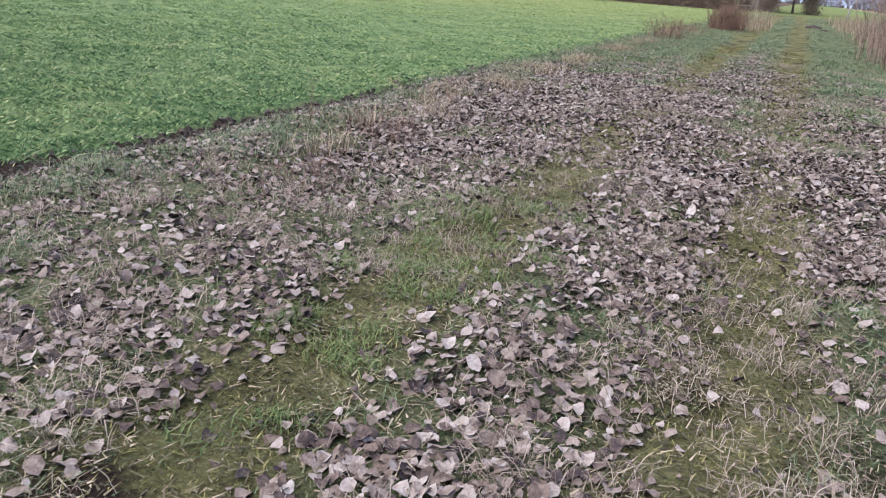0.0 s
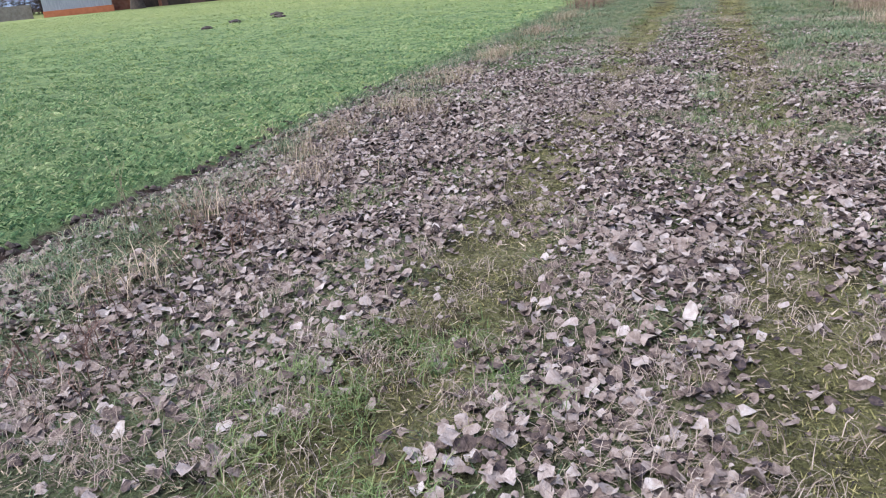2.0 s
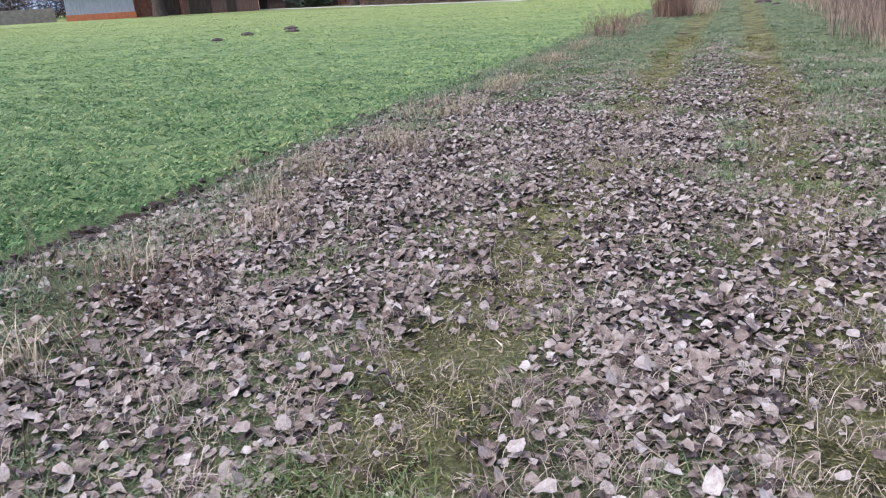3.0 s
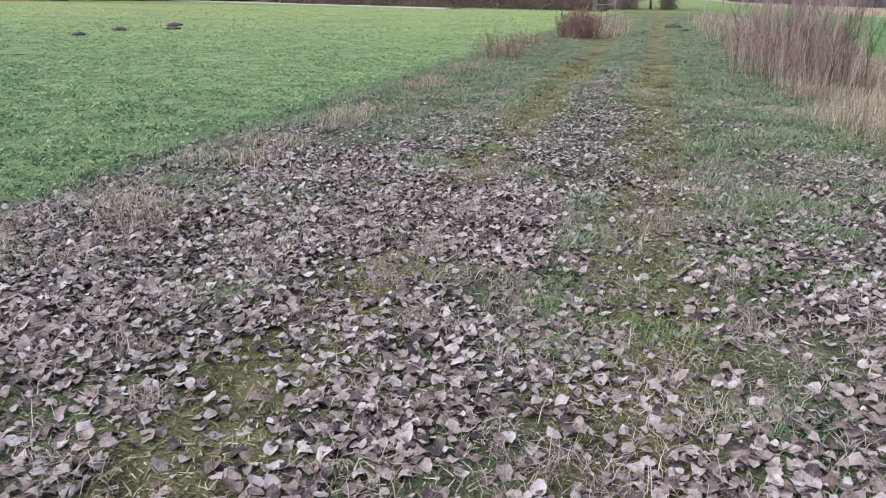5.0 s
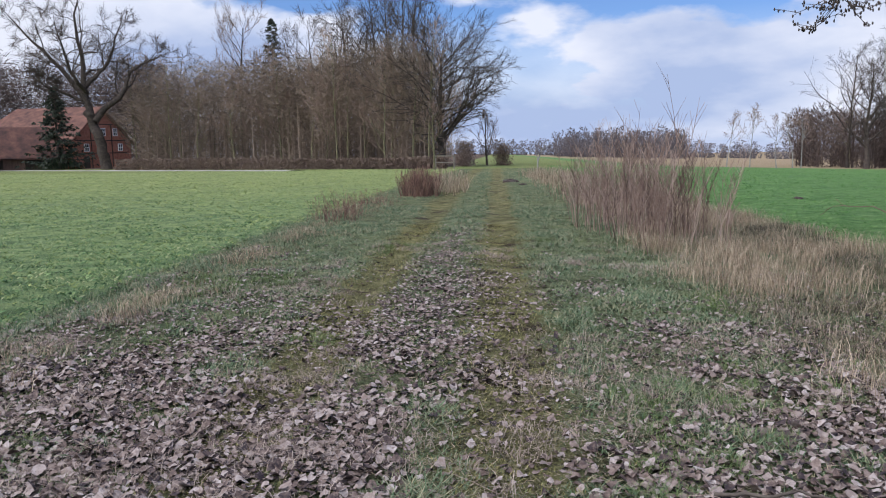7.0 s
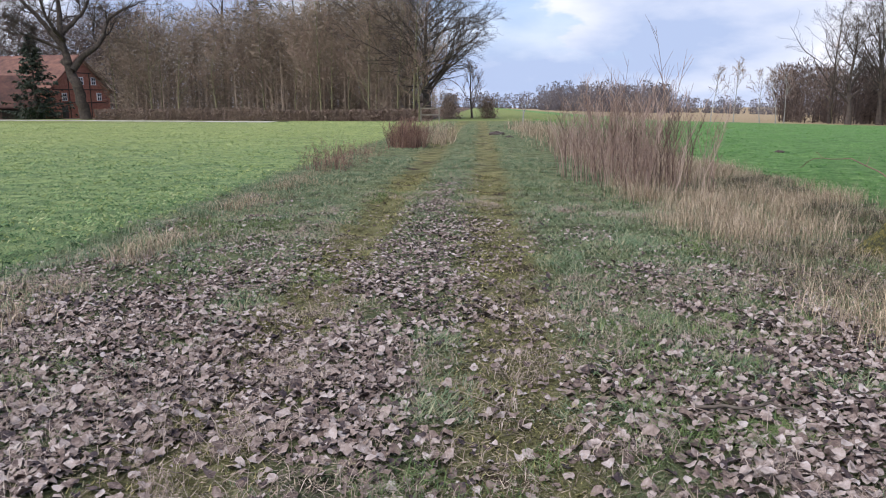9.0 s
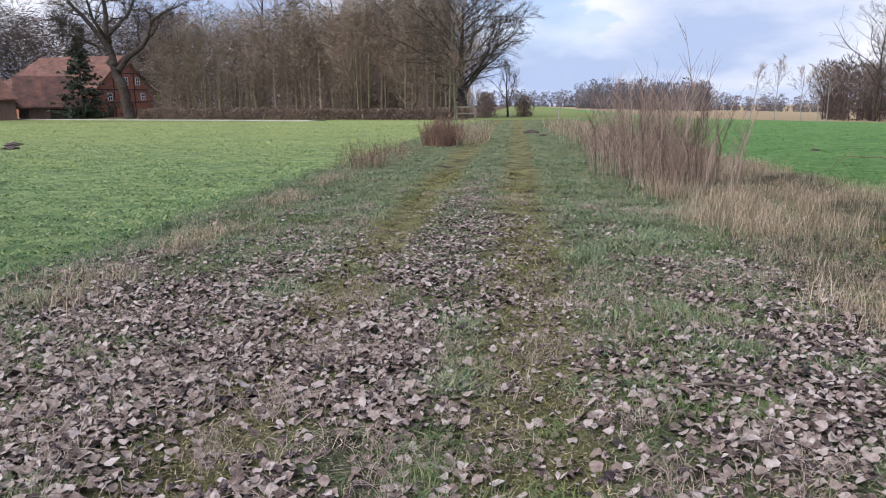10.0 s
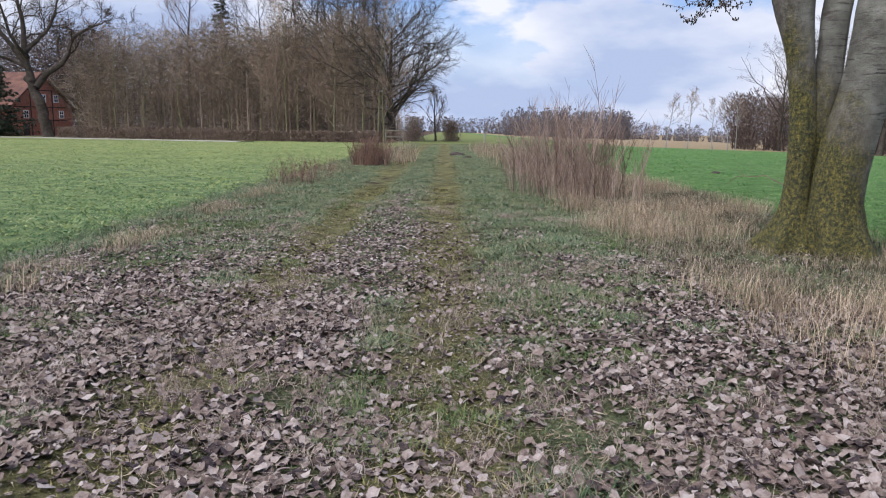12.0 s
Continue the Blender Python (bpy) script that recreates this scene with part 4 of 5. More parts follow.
for k, (x, y, h) in enumerate(((2.3, 31, 1.0), (2.2, 36, 0.95), (2.3, 41, 0.9), (2.0, 47, 0.8))):
    thicket("weeds", (x, y), 1.2, 4.0, 110, h * 0.75, "pale brown dead weed stalks lining the track", 100 + k, M_STRAW, 3, 0.008, "weeds")
thicket("dock_weeds", (-2.45, 30.6), 0.8, 1.2, 330, 0.98, "clump of dead red-brown dock stalks", 110, M_STALK, 5, 0.010, "weeds")
thicket("dock_weeds", (-1.7, 33.2), 0.9, 2.6, 170, 0.85, "pale dead weed stalks beside the track", 111, M_STRAW, 4, 0.008, "weeds")
thicket("weeds", (-3.5, 22.9), 0.7, 1.3, 90, 0.72, "small stand of dark dead weed stalks by the crop", 112, M_STALK, 5, 0.005, "weeds")
thicket("weeds", (-3.5, 26.5), 0.9, 3.5, 80, 0.5, "small stand of dark dead weed stalks by the crop", 113, M_STALK, 5, 0.005, "weeds")
thicket("weeds", (-2.95, 4.4), 0.5, 0.5, 40, 0.28, "low brown dead weed stalks in the verge", 114, M_STALK, 3, 0.003, "weeds")
thicket("weeds", (-3.2, 6.0), 0.6, 0.7, 45, 0.34, "low brown dead weed stalks in the verge", 115, M_STALK, 3, 0.003, "weeds")
thicket("weeds", (-4.1, 6.1), 0.1, 0.1, 4, 0.6, "single pale dead grass stalk in the verge", 116, M_STRAW, 3, 0.003, "weeds")


def clumps(centres, per, spread, seed):
    g = np.random.default_rng(seed)
    c = np.repeat(np.asarray(centres, float), per, 0)
    return c[:, 0] + g.normal(0, 1, len(c)) * spread, c[:, 1] + g.normal(0, 1, len(c)) * spread


def tufts(name, centres, per, spread, h, w, lean, bend, material, label, category, seed):
    x, y = clumps(centres, per, spread, seed)
    g = np.random.default_rng(seed + 1)
    return stuff(name, blades(x, y, h * g.uniform(0.45, 1.1, len(x)), np.full(len(x), w) * g.uniform(0.6, 1.3, len(x)), lean, bend, seed + 2), material, label, category)


# dry grass strip between the track and the far green field
g2 = np.random.default_rng(120)
n = 1250
sy = g2.uniform(7.0, 30, n)
sx = 2.05 + 3.4 * g2.random(n) ** 1.15
right_edge = 5.65 - 0.9 * clamp01((sy - 18) / 7)
keep = (sx > 1.95 + 0.45 * vnoise(sx * 0, sy, 0.9, 12) + 0.55 * clamp01((9.5 - sy) / 2)) & (sx < right_edge) & (vnoise(sx, sy, 0.8, 9) > 0.36 + 0.12 * clamp01((sx - 3.2) / 1.0))
keep &= ~((sx < 3.3) & (sy > 18.2) & (g2.random(n) < 0.5))
tufts("dry_grass", np.stack([sx, sy], 1)[keep], 56, 0.17, 0.29, 0.0036, 0.6, 0.5, M_STRAW, "tall straw-coloured dead grass beside the field", "grass", 121)
tufts("dry_grass", np.stack([sx, sy], 1)[~keep & (sx > 2.3) & (sx < right_edge)] + 0.05, 55, 0.20, 0.16, 0.0045, 0.9, 0.9, M_THATCH, "low matted brown grass among the straw", "grass", 124)
tufts("dry_grass", [(-3.25, 9.6), (-3.5, 13.6), (-3.55, 14.3), (-3.6, 16.9), (-3.6, 17.6), (-3.45, 11.5), (-3.55, 19.5), (-3.7, 8.0), (-3.66, 9.9), (-3.6, 6.3), (-3.3, 7.3), (-3.5, 24.5), (-3.4, 28), (-2.2, 31), (-1.7, 32.5), (-3.3, 5.2), (1.9, 38), (1.8, 42), (1.7, 46)],
      150, 0.15, 0.27, 0.0042, 0.7, 0.7, M_STRAW, "tufts of pale dead grass along the crop edge", "grass", 130)


# ---- young cereal in the fields ----
def crop_field(name, n, x0, x1, y0, y1, rise, fall, h, seed, material, label):
    """Low leafy plants, thinner on the ground and larger in the leaf with distance; rise and fall blend the near plants
    into the far, yellower-tinted ones.
    """
    g = np.random.default_rng(seed)
    n = n // 4
    y = (y0 + 9) * ((y1 + 9) / (y0 + 9)) ** g.random(n) - 9
    if x0 < 0:
        x = edge_left(y) + 0.05 - np.minimum(edge_left(y) - x0, 6 + 1.15 * (y + 3)) * g.random(n) ** 1.15
        x = x + 0.38 * (vnoise(x * 0, y, 1.7, 51) - 0.6) + 0.16 * (vnoise(x * 0, y, 0.35, 52) - 0.5)
    else:
        x = x0 - 1.0 * clamp01((y - 18) / 7) + 0.3 * (vnoise(y * 0, y, 1.1, 53) - 0.5) + (x1 - x0) * g.random(n) ** 1.4
    ok = g.random(n) < (0.35 + 1.0 * vnoise(x, y, 2.3, seed)) * (0.6 + 0.7 * vnoise(x, y, 0.45, seed + 3)) * clamp01((y - rise[0]) / rise[1]) * clamp01((fall[0] - y) / fall[1])
    x, y = np.repeat(x[ok], 4), np.repeat(y[ok], 4)
    d = np.hypot(x, y - 5)
    w = 0.0048 * (1 + d / 30)
    spread = 0.035
    x, y = x + g.normal(0, 1, len(x)) * spread, y + g.normal(0, 1, len(x)) * spread
    v = blades(x, y, h * g.uniform(0.5, 1.15, len(x)), w * g.uniform(0.7, 1.4, len(x)), 0.85, 0.8, seed + 1)[0]
    v = v.reshape(-1, 5, 3)[:, (0, 2, 4)].reshape(-1, 3)
    return stuff(name, (v, None, np.arange(len(v)).reshape(-1, 3)), material, label, "crop")


crop_field("young_cereal", 600000, -60, 0, -5.0, 34, (-6, 1), (34, 24), 0.055, 140, M_CROP, "low young green crop, leafy and thick on the ground")
crop_field("young_cereal", 200000, -60, 0, 8, 78, (8, 26), (79, 1), 0.06, 141, M_CROP_FAR_SHEEN, "low young green crop farther out, grazing-view yellow sheen put into its colour")
crop_field("young_cereal", 90000, 5.7, 34, 10, 80, (9, 1), (81, 1), 0.06, 142, M_CROP_LUSH, "lush low green crop beyond the dry grass")

# ---- short grass of track and verges ----
def lit(x, y):
    """How thickly leaves lie, 0 to 1."""
    rut = np.maximum(np.exp(-((x - 0.02) / 0.30) ** 4), np.exp(-((x + 1.5) / 0.30) ** 4))
    d = (0.10 + 1.25 * vnoise(x, y, 1.1, 21)) * (0.25 + 1.3 * vnoise(x, y, 3.0, 22))
    d = d * (1 - (0.93 - 0.38 * clamp01((y - 5.8) / 2.0)) * rut)
    # they thin out past the poplar, first on the field side, last on the middle ridge
    yr = y + 4.0 * (vnoise(x, y, 1.4, 25) - 0.5) + 2.5 * (vnoise(x, y, 4.5, 26) - 0.5)
    ridge = np.exp(-((x + 0.75) / 0.45) ** 2)
    reach = np.where(x > 0.2, clamp01((16.0 - yr) / 6.0), clamp01((18.0 - yr) / 7.0)) ** 1.2
    d = d * np.maximum(np.maximum(reach, ridge * 1.0 * clamp01((23.5 - yr) / 12)), 0.05 * clamp01((20 - y) / 4))
    d = d * (0.7 + 0.3 * clamp01((x + 3.6) / 0.8)) * clamp01((x + 4.75) / 0.6) * (0.35 + 0.65 * clamp01((3.6 - x) / 1.2)) * (1 + 0.12 * clamp01((x - 0.4) / 0.6) * clamp01((y - 6) / 2)) * clamp01((6.0 - x) / 2)
    return clamp01(d * (0.46 + 0.72 * clamp01((y - 3.2) / 3.5)) * clamp01((y + 6) / 4))


def short_grass(name, n, x0, x1, y0, y1, h, w, seed, label, bias):
    g = np.random.default_rng(seed)
    x, y = g.uniform(x0, x1, n), y0 + (y1 - y0) * g.random(n) ** bias
    rut = np.maximum(np.exp(-((x - 0.0) / 0.30) ** 4), np.exp(-((x + 1.5) / 0.30) ** 4))
    thick = 0.25 + 0.75 * vnoise(x, y, 1.7, 23)
    thick = np.where(vnoise(x, y, 2.6, 24) > 0.75, 1.3, thick)
    ridge = np.exp(-((x + 0.75) / 0.4) ** 4) * clamp01((20 - y) / 4)
    ok = (g.random(n) < thick * (1 - (0.45 + 0.4 * clamp01((y - 18) / 6)) * rut) * (1 - 0.5 * ridge)) & (x > edge_left(y) + 0.34 - 0.36 * clamp01((y - 7.5) / 3))
    x, y, rut = x[ok], y[ok], rut[ok]
    tuft = 0.60 + 0.8 * vnoise(x, y, 2.6, 24) ** 2.5
    hh = h * tuft * (1 - 0.6 * rut) * (1 - 0.45 * lit(x, y)) * g.uniform(0.4, 1.2, len(x))
    v = blades(x, y, hh, w * g.uniform(0.6, 1.4, len(x)), 1.0, 1.1, seed + 1)[0]
    v = v.reshape(-1, 5, 3)[:, (0, 1, 4)].reshape(-1, 3)
    return stuff(name, (v, None, np.arange(len(v)).reshape(-1, 3)), M_GRASS, label, "grass")


short_grass("short_grass", 400000, -4.8, 4.4, -5.0, 13, 0.075, 0.0056, 150, "short worn green and straw-tinged grass of the track", 1.0)
short_grass("short_grass", 280000, -4.6, 3.6, 10, 26, 0.085, 0.0085, 151, "short grey-green grass growing along the track", 1.15)
short_grass("short_grass", 90000, -4.2, 3.0, 22, 58, 0.08, 0.016, 152, "short green grass growing along the track", 1.4)


def rut_moss(n, seed):
    """A close pile of moss and worn stubble in the wheel ruts."""
    g = np.random.default_rng(seed)
    c = np.where(g.random(n) < 0.5, 0.0, -1.5)
    x, y = c + g.normal(0, 0.24, n), -5 + 27.5 * g.random(n)
    ok = g.random(n) < 0.15 + 1.3 * vnoise(x, y, 2.2, 27) * (0.3 + vnoise(x, y, 7.0, 28))
    x, y = x[ok], y[ok]
    v = blades(x, y, 0.032 * g.uniform(0.4, 1.3, len(x)), 0.0066 * g.uniform(0.6, 1.4, len(x)) * (1 + y / 20), 1.2, 1.2, seed + 1)[0]
    v = v.reshape(-1, 5, 3)[:, (0, 1, 4)].reshape(-1, 3)
    return stuff("moss", (v, None, np.arange(len(v)).reshape(-1, 3)), M_MOSS, "olive moss and worn stubble in the wheel ruts", "moss")


rut_moss(190000, 158)


def thatch(name, n, x0, x1, y0, y1, ln, w, seed, label):
    """Dead blades lying flat in every direction."""
    g = np.random.default_rng(seed)
    x, y = g.uniform(x0, x1, n), g.uniform(y0, y1, n)
    ok = x > edge_left(y) + 0.32
    x, y = x[ok], y[ok]
    n = len(x)
    a, L, wd = g.random(n) * 6.283, ln * g.uniform(0.4, 1.3, n), w * g.uniform(0.6, 1.4, n)
    z0 = terrain(x, y) + 0.002 + 0.012 * g.random(n)
    d = np.stack([np.cos(a), np.sin(a), g.normal(0.12, 0.2, n)], 1) * L[:, None]
    sd = np.stack([-np.sin(a), np.cos(a), g.normal(0, 0.3, n)], 1) * wd[:, None] / 2
    p = np.stack([x, y, z0], 1)
    v = np.stack([p - sd, p + sd, p + d], 1).reshape(-1, 3)
    return stuff(name, (v, None, np.arange(3 * n).reshape(-1, 3)), M_THATCH, label, "grass")


thatch("dead_grass", 170000, -4.7, 4.6, -2.0, 13, 0.055, 0.0058, 155, "matted dead brown and olive grass on the track")


g4 = np.random.default_rng(160)
tx, ty = g4.uniform(-4.2, 3.2, 2600), g4.uniform(1.2, 19, 2600)
tk = (vnoise(tx, ty, 0.9, 41) > 0.38) & (tx > edge_left(ty) + 0.5)
tk &= (ty < 13) | (vnoise(tx, ty, 1.5, 43) > 0.55)
tufts("dry_grass", np.stack([tx, ty], 1)[tk], 34, 0.06, 0.10, 0.0032, 1.0, 1.1, M_BENT, "low tufts of dead grass poking through the leaves", "grass", 161)
tk = vnoise(tx, ty, 0.8, 42) > 0.66
tufts("green_tufts", np.stack([tx, ty], 1)[tk & (tx > edge_left(ty) + 0.5)] + 0.13, 60, 0.06, 0.085, 0.0045, 0.8, 0.9, M_TUFT, "small fresh green grass tufts on the track", "grass", 164)


ux, uy = g4.uniform(-3.9, 2.3, 1100), g4.uniform(10.5, 27, 1100)
uk = (vnoise(ux, uy, 1.3, 44) > 0.40) & (ux > edge_left(uy) + 0.5) & ((ux > 0.35) | (ux < -1.85))
tufts("green_tufts", np.stack([ux, uy], 1)[uk], 26, 0.055, 0.075, 0.0075, 0.9, 1.0, M_GRASS, "small grey-green grass clumps standing along the track", "grass", 187)


by = g4.uniform(6.0, 28, 150)
bx = edge_left(by) + 0.75 + g4.normal(0, 0.33, 150)
bk = vnoise(bx * 0, by, 0.8, 61) > 0.60
tufts("dry_grass", np.stack([bx, by], 1)[bk], 38, 0.10, 0.17, 0.004, 0.8, 0.9, M_STRAW, "pale brown dead grass fringing the crop", "grass", 181)
tufts("dry_grass", np.stack([bx, by], 1)[~bk] + 0.1, 20, 0.13, 0.12, 0.004, 0.9, 1.0, M_STALK, "dark red-brown dead grass fringing the crop", "grass", 184)
vy = g4.uniform(1.5, 24, 300)
vx = edge_left(vy) + 0.40 - 0.42 * clamp01((vy - 7.5) / 3) + np.abs(g4.normal(0, 0.4, 300))
tufts("verge_grass", np.stack([vx, vy], 1), 55, 0.11, 0.11, 0.005, 0.9, 1.0, M_GRASS, "longer grey-green grass of the verge", "grass", 170)


def clods(n, seed):
    g = np.random.default_rng(seed)
    bm = bmesh.new()
    bmesh.ops.create_icosphere(bm, subdivisions=1, radius=1)
    bm.verts.ensure_lookup_table()
    base = np.array([v.co[:] for v in bm.verts])
    tri = np.array([[v.index for v in f.verts] for f in bm.faces])
    bm.free()
    y = g.uniform(1.5, 12, n)
    x = edge_left(y) + 0.17 + g.normal(0, 0.09, n)
    s = 0.025 * g.uniform(0.4, 1.5, n)
    p = np.stack([x, y, terrain(x, y)], 1)
    v = base[None] * (1 + 0.35 * g.normal(size=(n, len(base), 1))) * s[:, None, None] + p[:, None]
    t = tri[None] + (np.arange(n) * len(base))[:, None, None]
    return stuff("soil_clods", (v.reshape(-1, 3), None, t.reshape(-1, 3)), M_SOIL, "dark damp clods in the furrow beside the crop", "soil")


clods(900, 175)


# ---- fallen leaves ----
def leaf_shape(seed):
    """A broad poplar leaf, 1 long, curled about its rib."""
    g = np.random.default_rng(seed)
    rim = np.array([(-0.46, 0), (-0.38, 0.33), (-0.05, 0.45), (0.28, 0.32), (0.52, 0), (0.28, -0.32), (-0.05, -0.45), (-0.38, -0.33)])
    rim = rim * g.uniform(0.86, 1.14, rim.shape)
    p = np.concatenate([rim, [(0.02, 0)]])
    cx, cy, tw = g.uniform(-1.0, 1.1), g.uniform(-0.3, 1.6), g.uniform(-1.0, 1.0)
    z = cx * p[:, 0] ** 2 + cy * p[:, 1] ** 2 + tw * p[:, 0] * p[:, 1] + g.normal(0, 0.085, len(p))
    tri = np.array([(k, 8, (k + 1) % 8) for k in range(8)])[:, ::-1]
    return np.concatenate([p, z[:, None]], 1), tri


def leaf_far(seed):
    """The same leaf with fewer folds."""
    p, tri = leaf_shape(seed)
    return p[[0, 1, 3, 4, 5, 7]], np.array([(0, 3, 1), (1, 3, 2), (0, 5, 3), (5, 4, 3)])


LEAVES = [leaf_shape(200 + k) for k in range(14)]
LEAVES_FAR = [leaf_far(230 + k) for k in range(14)]


def scatter_leaves(name, n, x0, x1, y0, y1, size, seed, label, shapes):
    g = np.random.default_rng(seed)
    x, y = g.uniform(x0, x1, n), g.uniform(y0, y1, n)
    ok = g.random(n) < lit(x, y)
    x, y = x[ok], y[ok]
    n = len(x)
    s = size * (0.35 + 1.15 * g.random(n) ** 0.9) * (1 - 0.25 * clamp01((y - 10) / 4))
    yaw, tx, ty = g.random(n) * 6.283, np.clip(g.normal(0, 0.22, n), -0.7, 0.7), np.clip(g.normal(0, 0.22, n), -0.7, 0.7)
    flip = np.where(g.random(n) < 0.5, 1.0, -1.0)
    z = terrain(x, y) + 0.008 + 0.022 * g.random(n) * lit(x, y) + 0.12 * s * (np.abs(tx) + np.abs(ty))
    kind = g.integers(0, len(shapes), n)
    vs, ts, off = [], [], 0
    for k, (p, tri) in enumerate(shapes):
        i = np.where(kind == k)[0]
        q = np.repeat(p[None], len(i), 0) * s[i, None, None]
        q[:, :, 2] *= flip[i, None]
        q[:, :, 2] += q[:, :, 0] * np.tan(tx[i])[:, None] + q[:, :, 1] * np.tan(ty[i])[:, None]
        c, sn = np.cos(yaw[i])[:, None], np.sin(yaw[i])[:, None]
        vx, vy = q[:, :, 0] * c - q[:, :, 1] * sn, q[:, :, 0] * sn + q[:, :, 1] * c
        v = np.stack([vx + x[i, None], vy + y[i, None], q[:, :, 2] + z[i, None]], -1)
        vs.append(v.reshape(-1, 3))
        ts.append((tri[None] + (np.arange(len(i)) * len(p))[:, None, None] + off).reshape(-1, 3))
        off += len(i) * len(p)
    return stuff(name, (np.concatenate(vs), None, np.concatenate(ts)), M_LEAF, label, "leaves", True)


litter = scatter_leaves("leaf_litter", 212000, -4.6, 5.5, -5.5, 12.5, 0.047, 210, "grey-brown fallen poplar leaves lying over the grass", LEAVES)
scatter_leaves("leaf_litter", 183000, -4.6, 5.5, 12.5, 26.0, 0.047, 211, "grey-brown fallen poplar leaves thinning out along the track", LEAVES_FAR)

# ---- poplar beside the track ----
def poplar():
    root = new("poplar_tree")
    bx, by = 4.15, 13.80
    R, D = Vector((0.89, -0.45, 0)), Vector((0.45, 0.89, 0))

    def line(t, rows, sides=40):
        zs, us, ds, rs = zip(*rows)
        fine = np.concatenate([np.linspace(zs[0], 3.4, 58), np.linspace(3.6, zs[-1], 14)])
        u, d, r = np.interp(fine, zs, us), np.interp(fine, zs, ds), np.interp(fine, zs, rs)
        k = np.array([1, 2, 3, 2, 1]) / 9
        sm = lambda a: np.convolve(np.pad(a, 2, mode="edge"), k, "valid")
        u, d, r = sm(sm(u)), sm(sm(d)), sm(sm(r))
        t.add([R * (uu - 0.075 * z) + D * dd + Vector((0, 0, z)) for uu, dd, z in zip(u, d, fine)], r, sides)

    trunks = []
    for rows in (
        [(-0.3, -0.40, 0, 0.42), (0.0, -0.32, 0, 0.29), (0.12, -0.27, 0, 0.23), (0.32, -0.21, 0, 0.185), (0.63, -0.165, 0, 0.15), (0.96, -0.14, 0, 0.14), (1.28, -0.105, 0, 0.145), (1.6, -0.10, 0, 0.145), (1.9, -0.115, 0, 0.14), (2.22, -0.13, 0, 0.15), (2.53, -0.17, 0.02, 0.19), (2.87, -0.20, 0.04, 0.235), (3.3, -0.26, 0.06, 0.24), (5, -0.62, 0.2, 0.20), (8.5, -1.2, 0.4, 0.13), (12, -1.7, 0.5, 0.05)],
        [(-0.3, 0.24, -0.08, 0.40), (0.0, 0.24, -0.08, 0.33), (0.32, 0.225, -0.06, 0.293), (0.63, 0.235, -0.05, 0.277), (0.96, 0.285, -0.03, 0.285), (1.28, 0.36, 0, 0.28), (1.6, 0.45, 0, 0.268), (1.9, 0.54, 0, 0.26), (2.22, 0.60, 0, 0.258), (2.87, 0.71, 0, 0.257), (4.6, 1.08, 0.05, 0.235), (7, 1.5, 0.1, 0.20), (10, 1.9, 0.2, 0.12), (13, 2.1, 0.2, 0.05)],
        [(0.4, 0.04, 0.10, 0.10), (1.1, 0.05, 0.10, 0.11), (1.5, 0.08, 0.08, 0.13), (1.9, 0.135, 0.08, 0.15), (2.22, 0.18, 0.08, 0.14), (2.53, 0.21, 0.08, 0.148), (2.87, 0.27, 0.10, 0.146), (4.6, 0.48, 0.3, 0.13), (7, 0.62, 0.5, 0.10), (10, 0.7, 0.8, 0.05)],
    ):
        t = Tubes()
        line(t, rows)
        trunks.append(rows)
        me = t.mesh("trunk", M_POPLAR)
        co = np.zeros(len(me.vertices) * 3, np.float32)
        me.vertices.foreach_get("co", co)
        co = co.reshape(-1, 3)
        # bulges, buttressed foot and shallow bark plates, pushed out from each stem's own axis
        axis = co.reshape(-1, 40, 3).mean(1).repeat(40, 0)
        ang = np.arctan2(co[:, 1] - axis[:, 1], co[:, 0] - axis[:, 0])
        foot = np.clip(0.5 - co[:, 2], 0, 0.8)
        push = 0.16 * (vnoise(np.cos(ang) * 1.3, np.sin(ang) * 1.3 + co[:, 2] * 0.7, 1.3, 31) - 0.5)
        push += (0.06 + 0.10 * np.clip(1.4 - co[:, 2], 0, 1.4)) * (vnoise(ang * 2.2, co[:, 2] * 2.0, 1.6, 32) - 0.5)
        push += 0.9 * foot * (np.sin(ang * 5 + 1.3) * 0.5 + vnoise(ang, co[:, 2], 2.0, 33) - 0.4)
        co[:, :2] += (co[:, :2] - axis[:, :2]) * push[:, None]
        me.vertices.foreach_set("co", co.ravel())
        me.update()
        put("trunk", me, root)
    # limbs, and thin drooping sprays with buds
    g = random.Random(77)
    sprays, buds = Tubes(), []

    def limb(pts, radii):
        t = Tubes()
        t.add(pts, radii, 6)
        put("limb", t.mesh("limb", M_WHITE_BARK), root)

    for k in range(26):
        rows = trunks[k % 3]
        z = g.uniform(4.2, rows[-1][0] - 0.8)
        u, d = np.interp(z, [r[0] for r in rows], [r[1] for r in rows]), np.interp(z, [r[0] for r in rows], [r[2] for r in rows])
        p = R * float(u) + D * float(d) + Vector((0, 0, z))
        a = g.uniform(0, 6.283)
        dv = Vector((math.cos(a), math.sin(a), g.uniform(0.1, 0.6)))
        L = g.uniform(1.6, 3.6) * (1.2 - z / 16)
        pts = [p + dv * L * i / 5 + Vector((g.gauss(0, .06), g.gauss(0, .06), -0.25 * (i / 5) ** 2)) for i in range(6)]
        limb(pts, [0.06, 0.05, 0.04, 0.028, 0.018, 0.008])
        for j in range(9):
            q = pts[1 + j % 5]
            b = g.uniform(0, 6.283)
            e = Vector((math.cos(b), math.sin(b), g.uniform(-0.6, 0.4)))
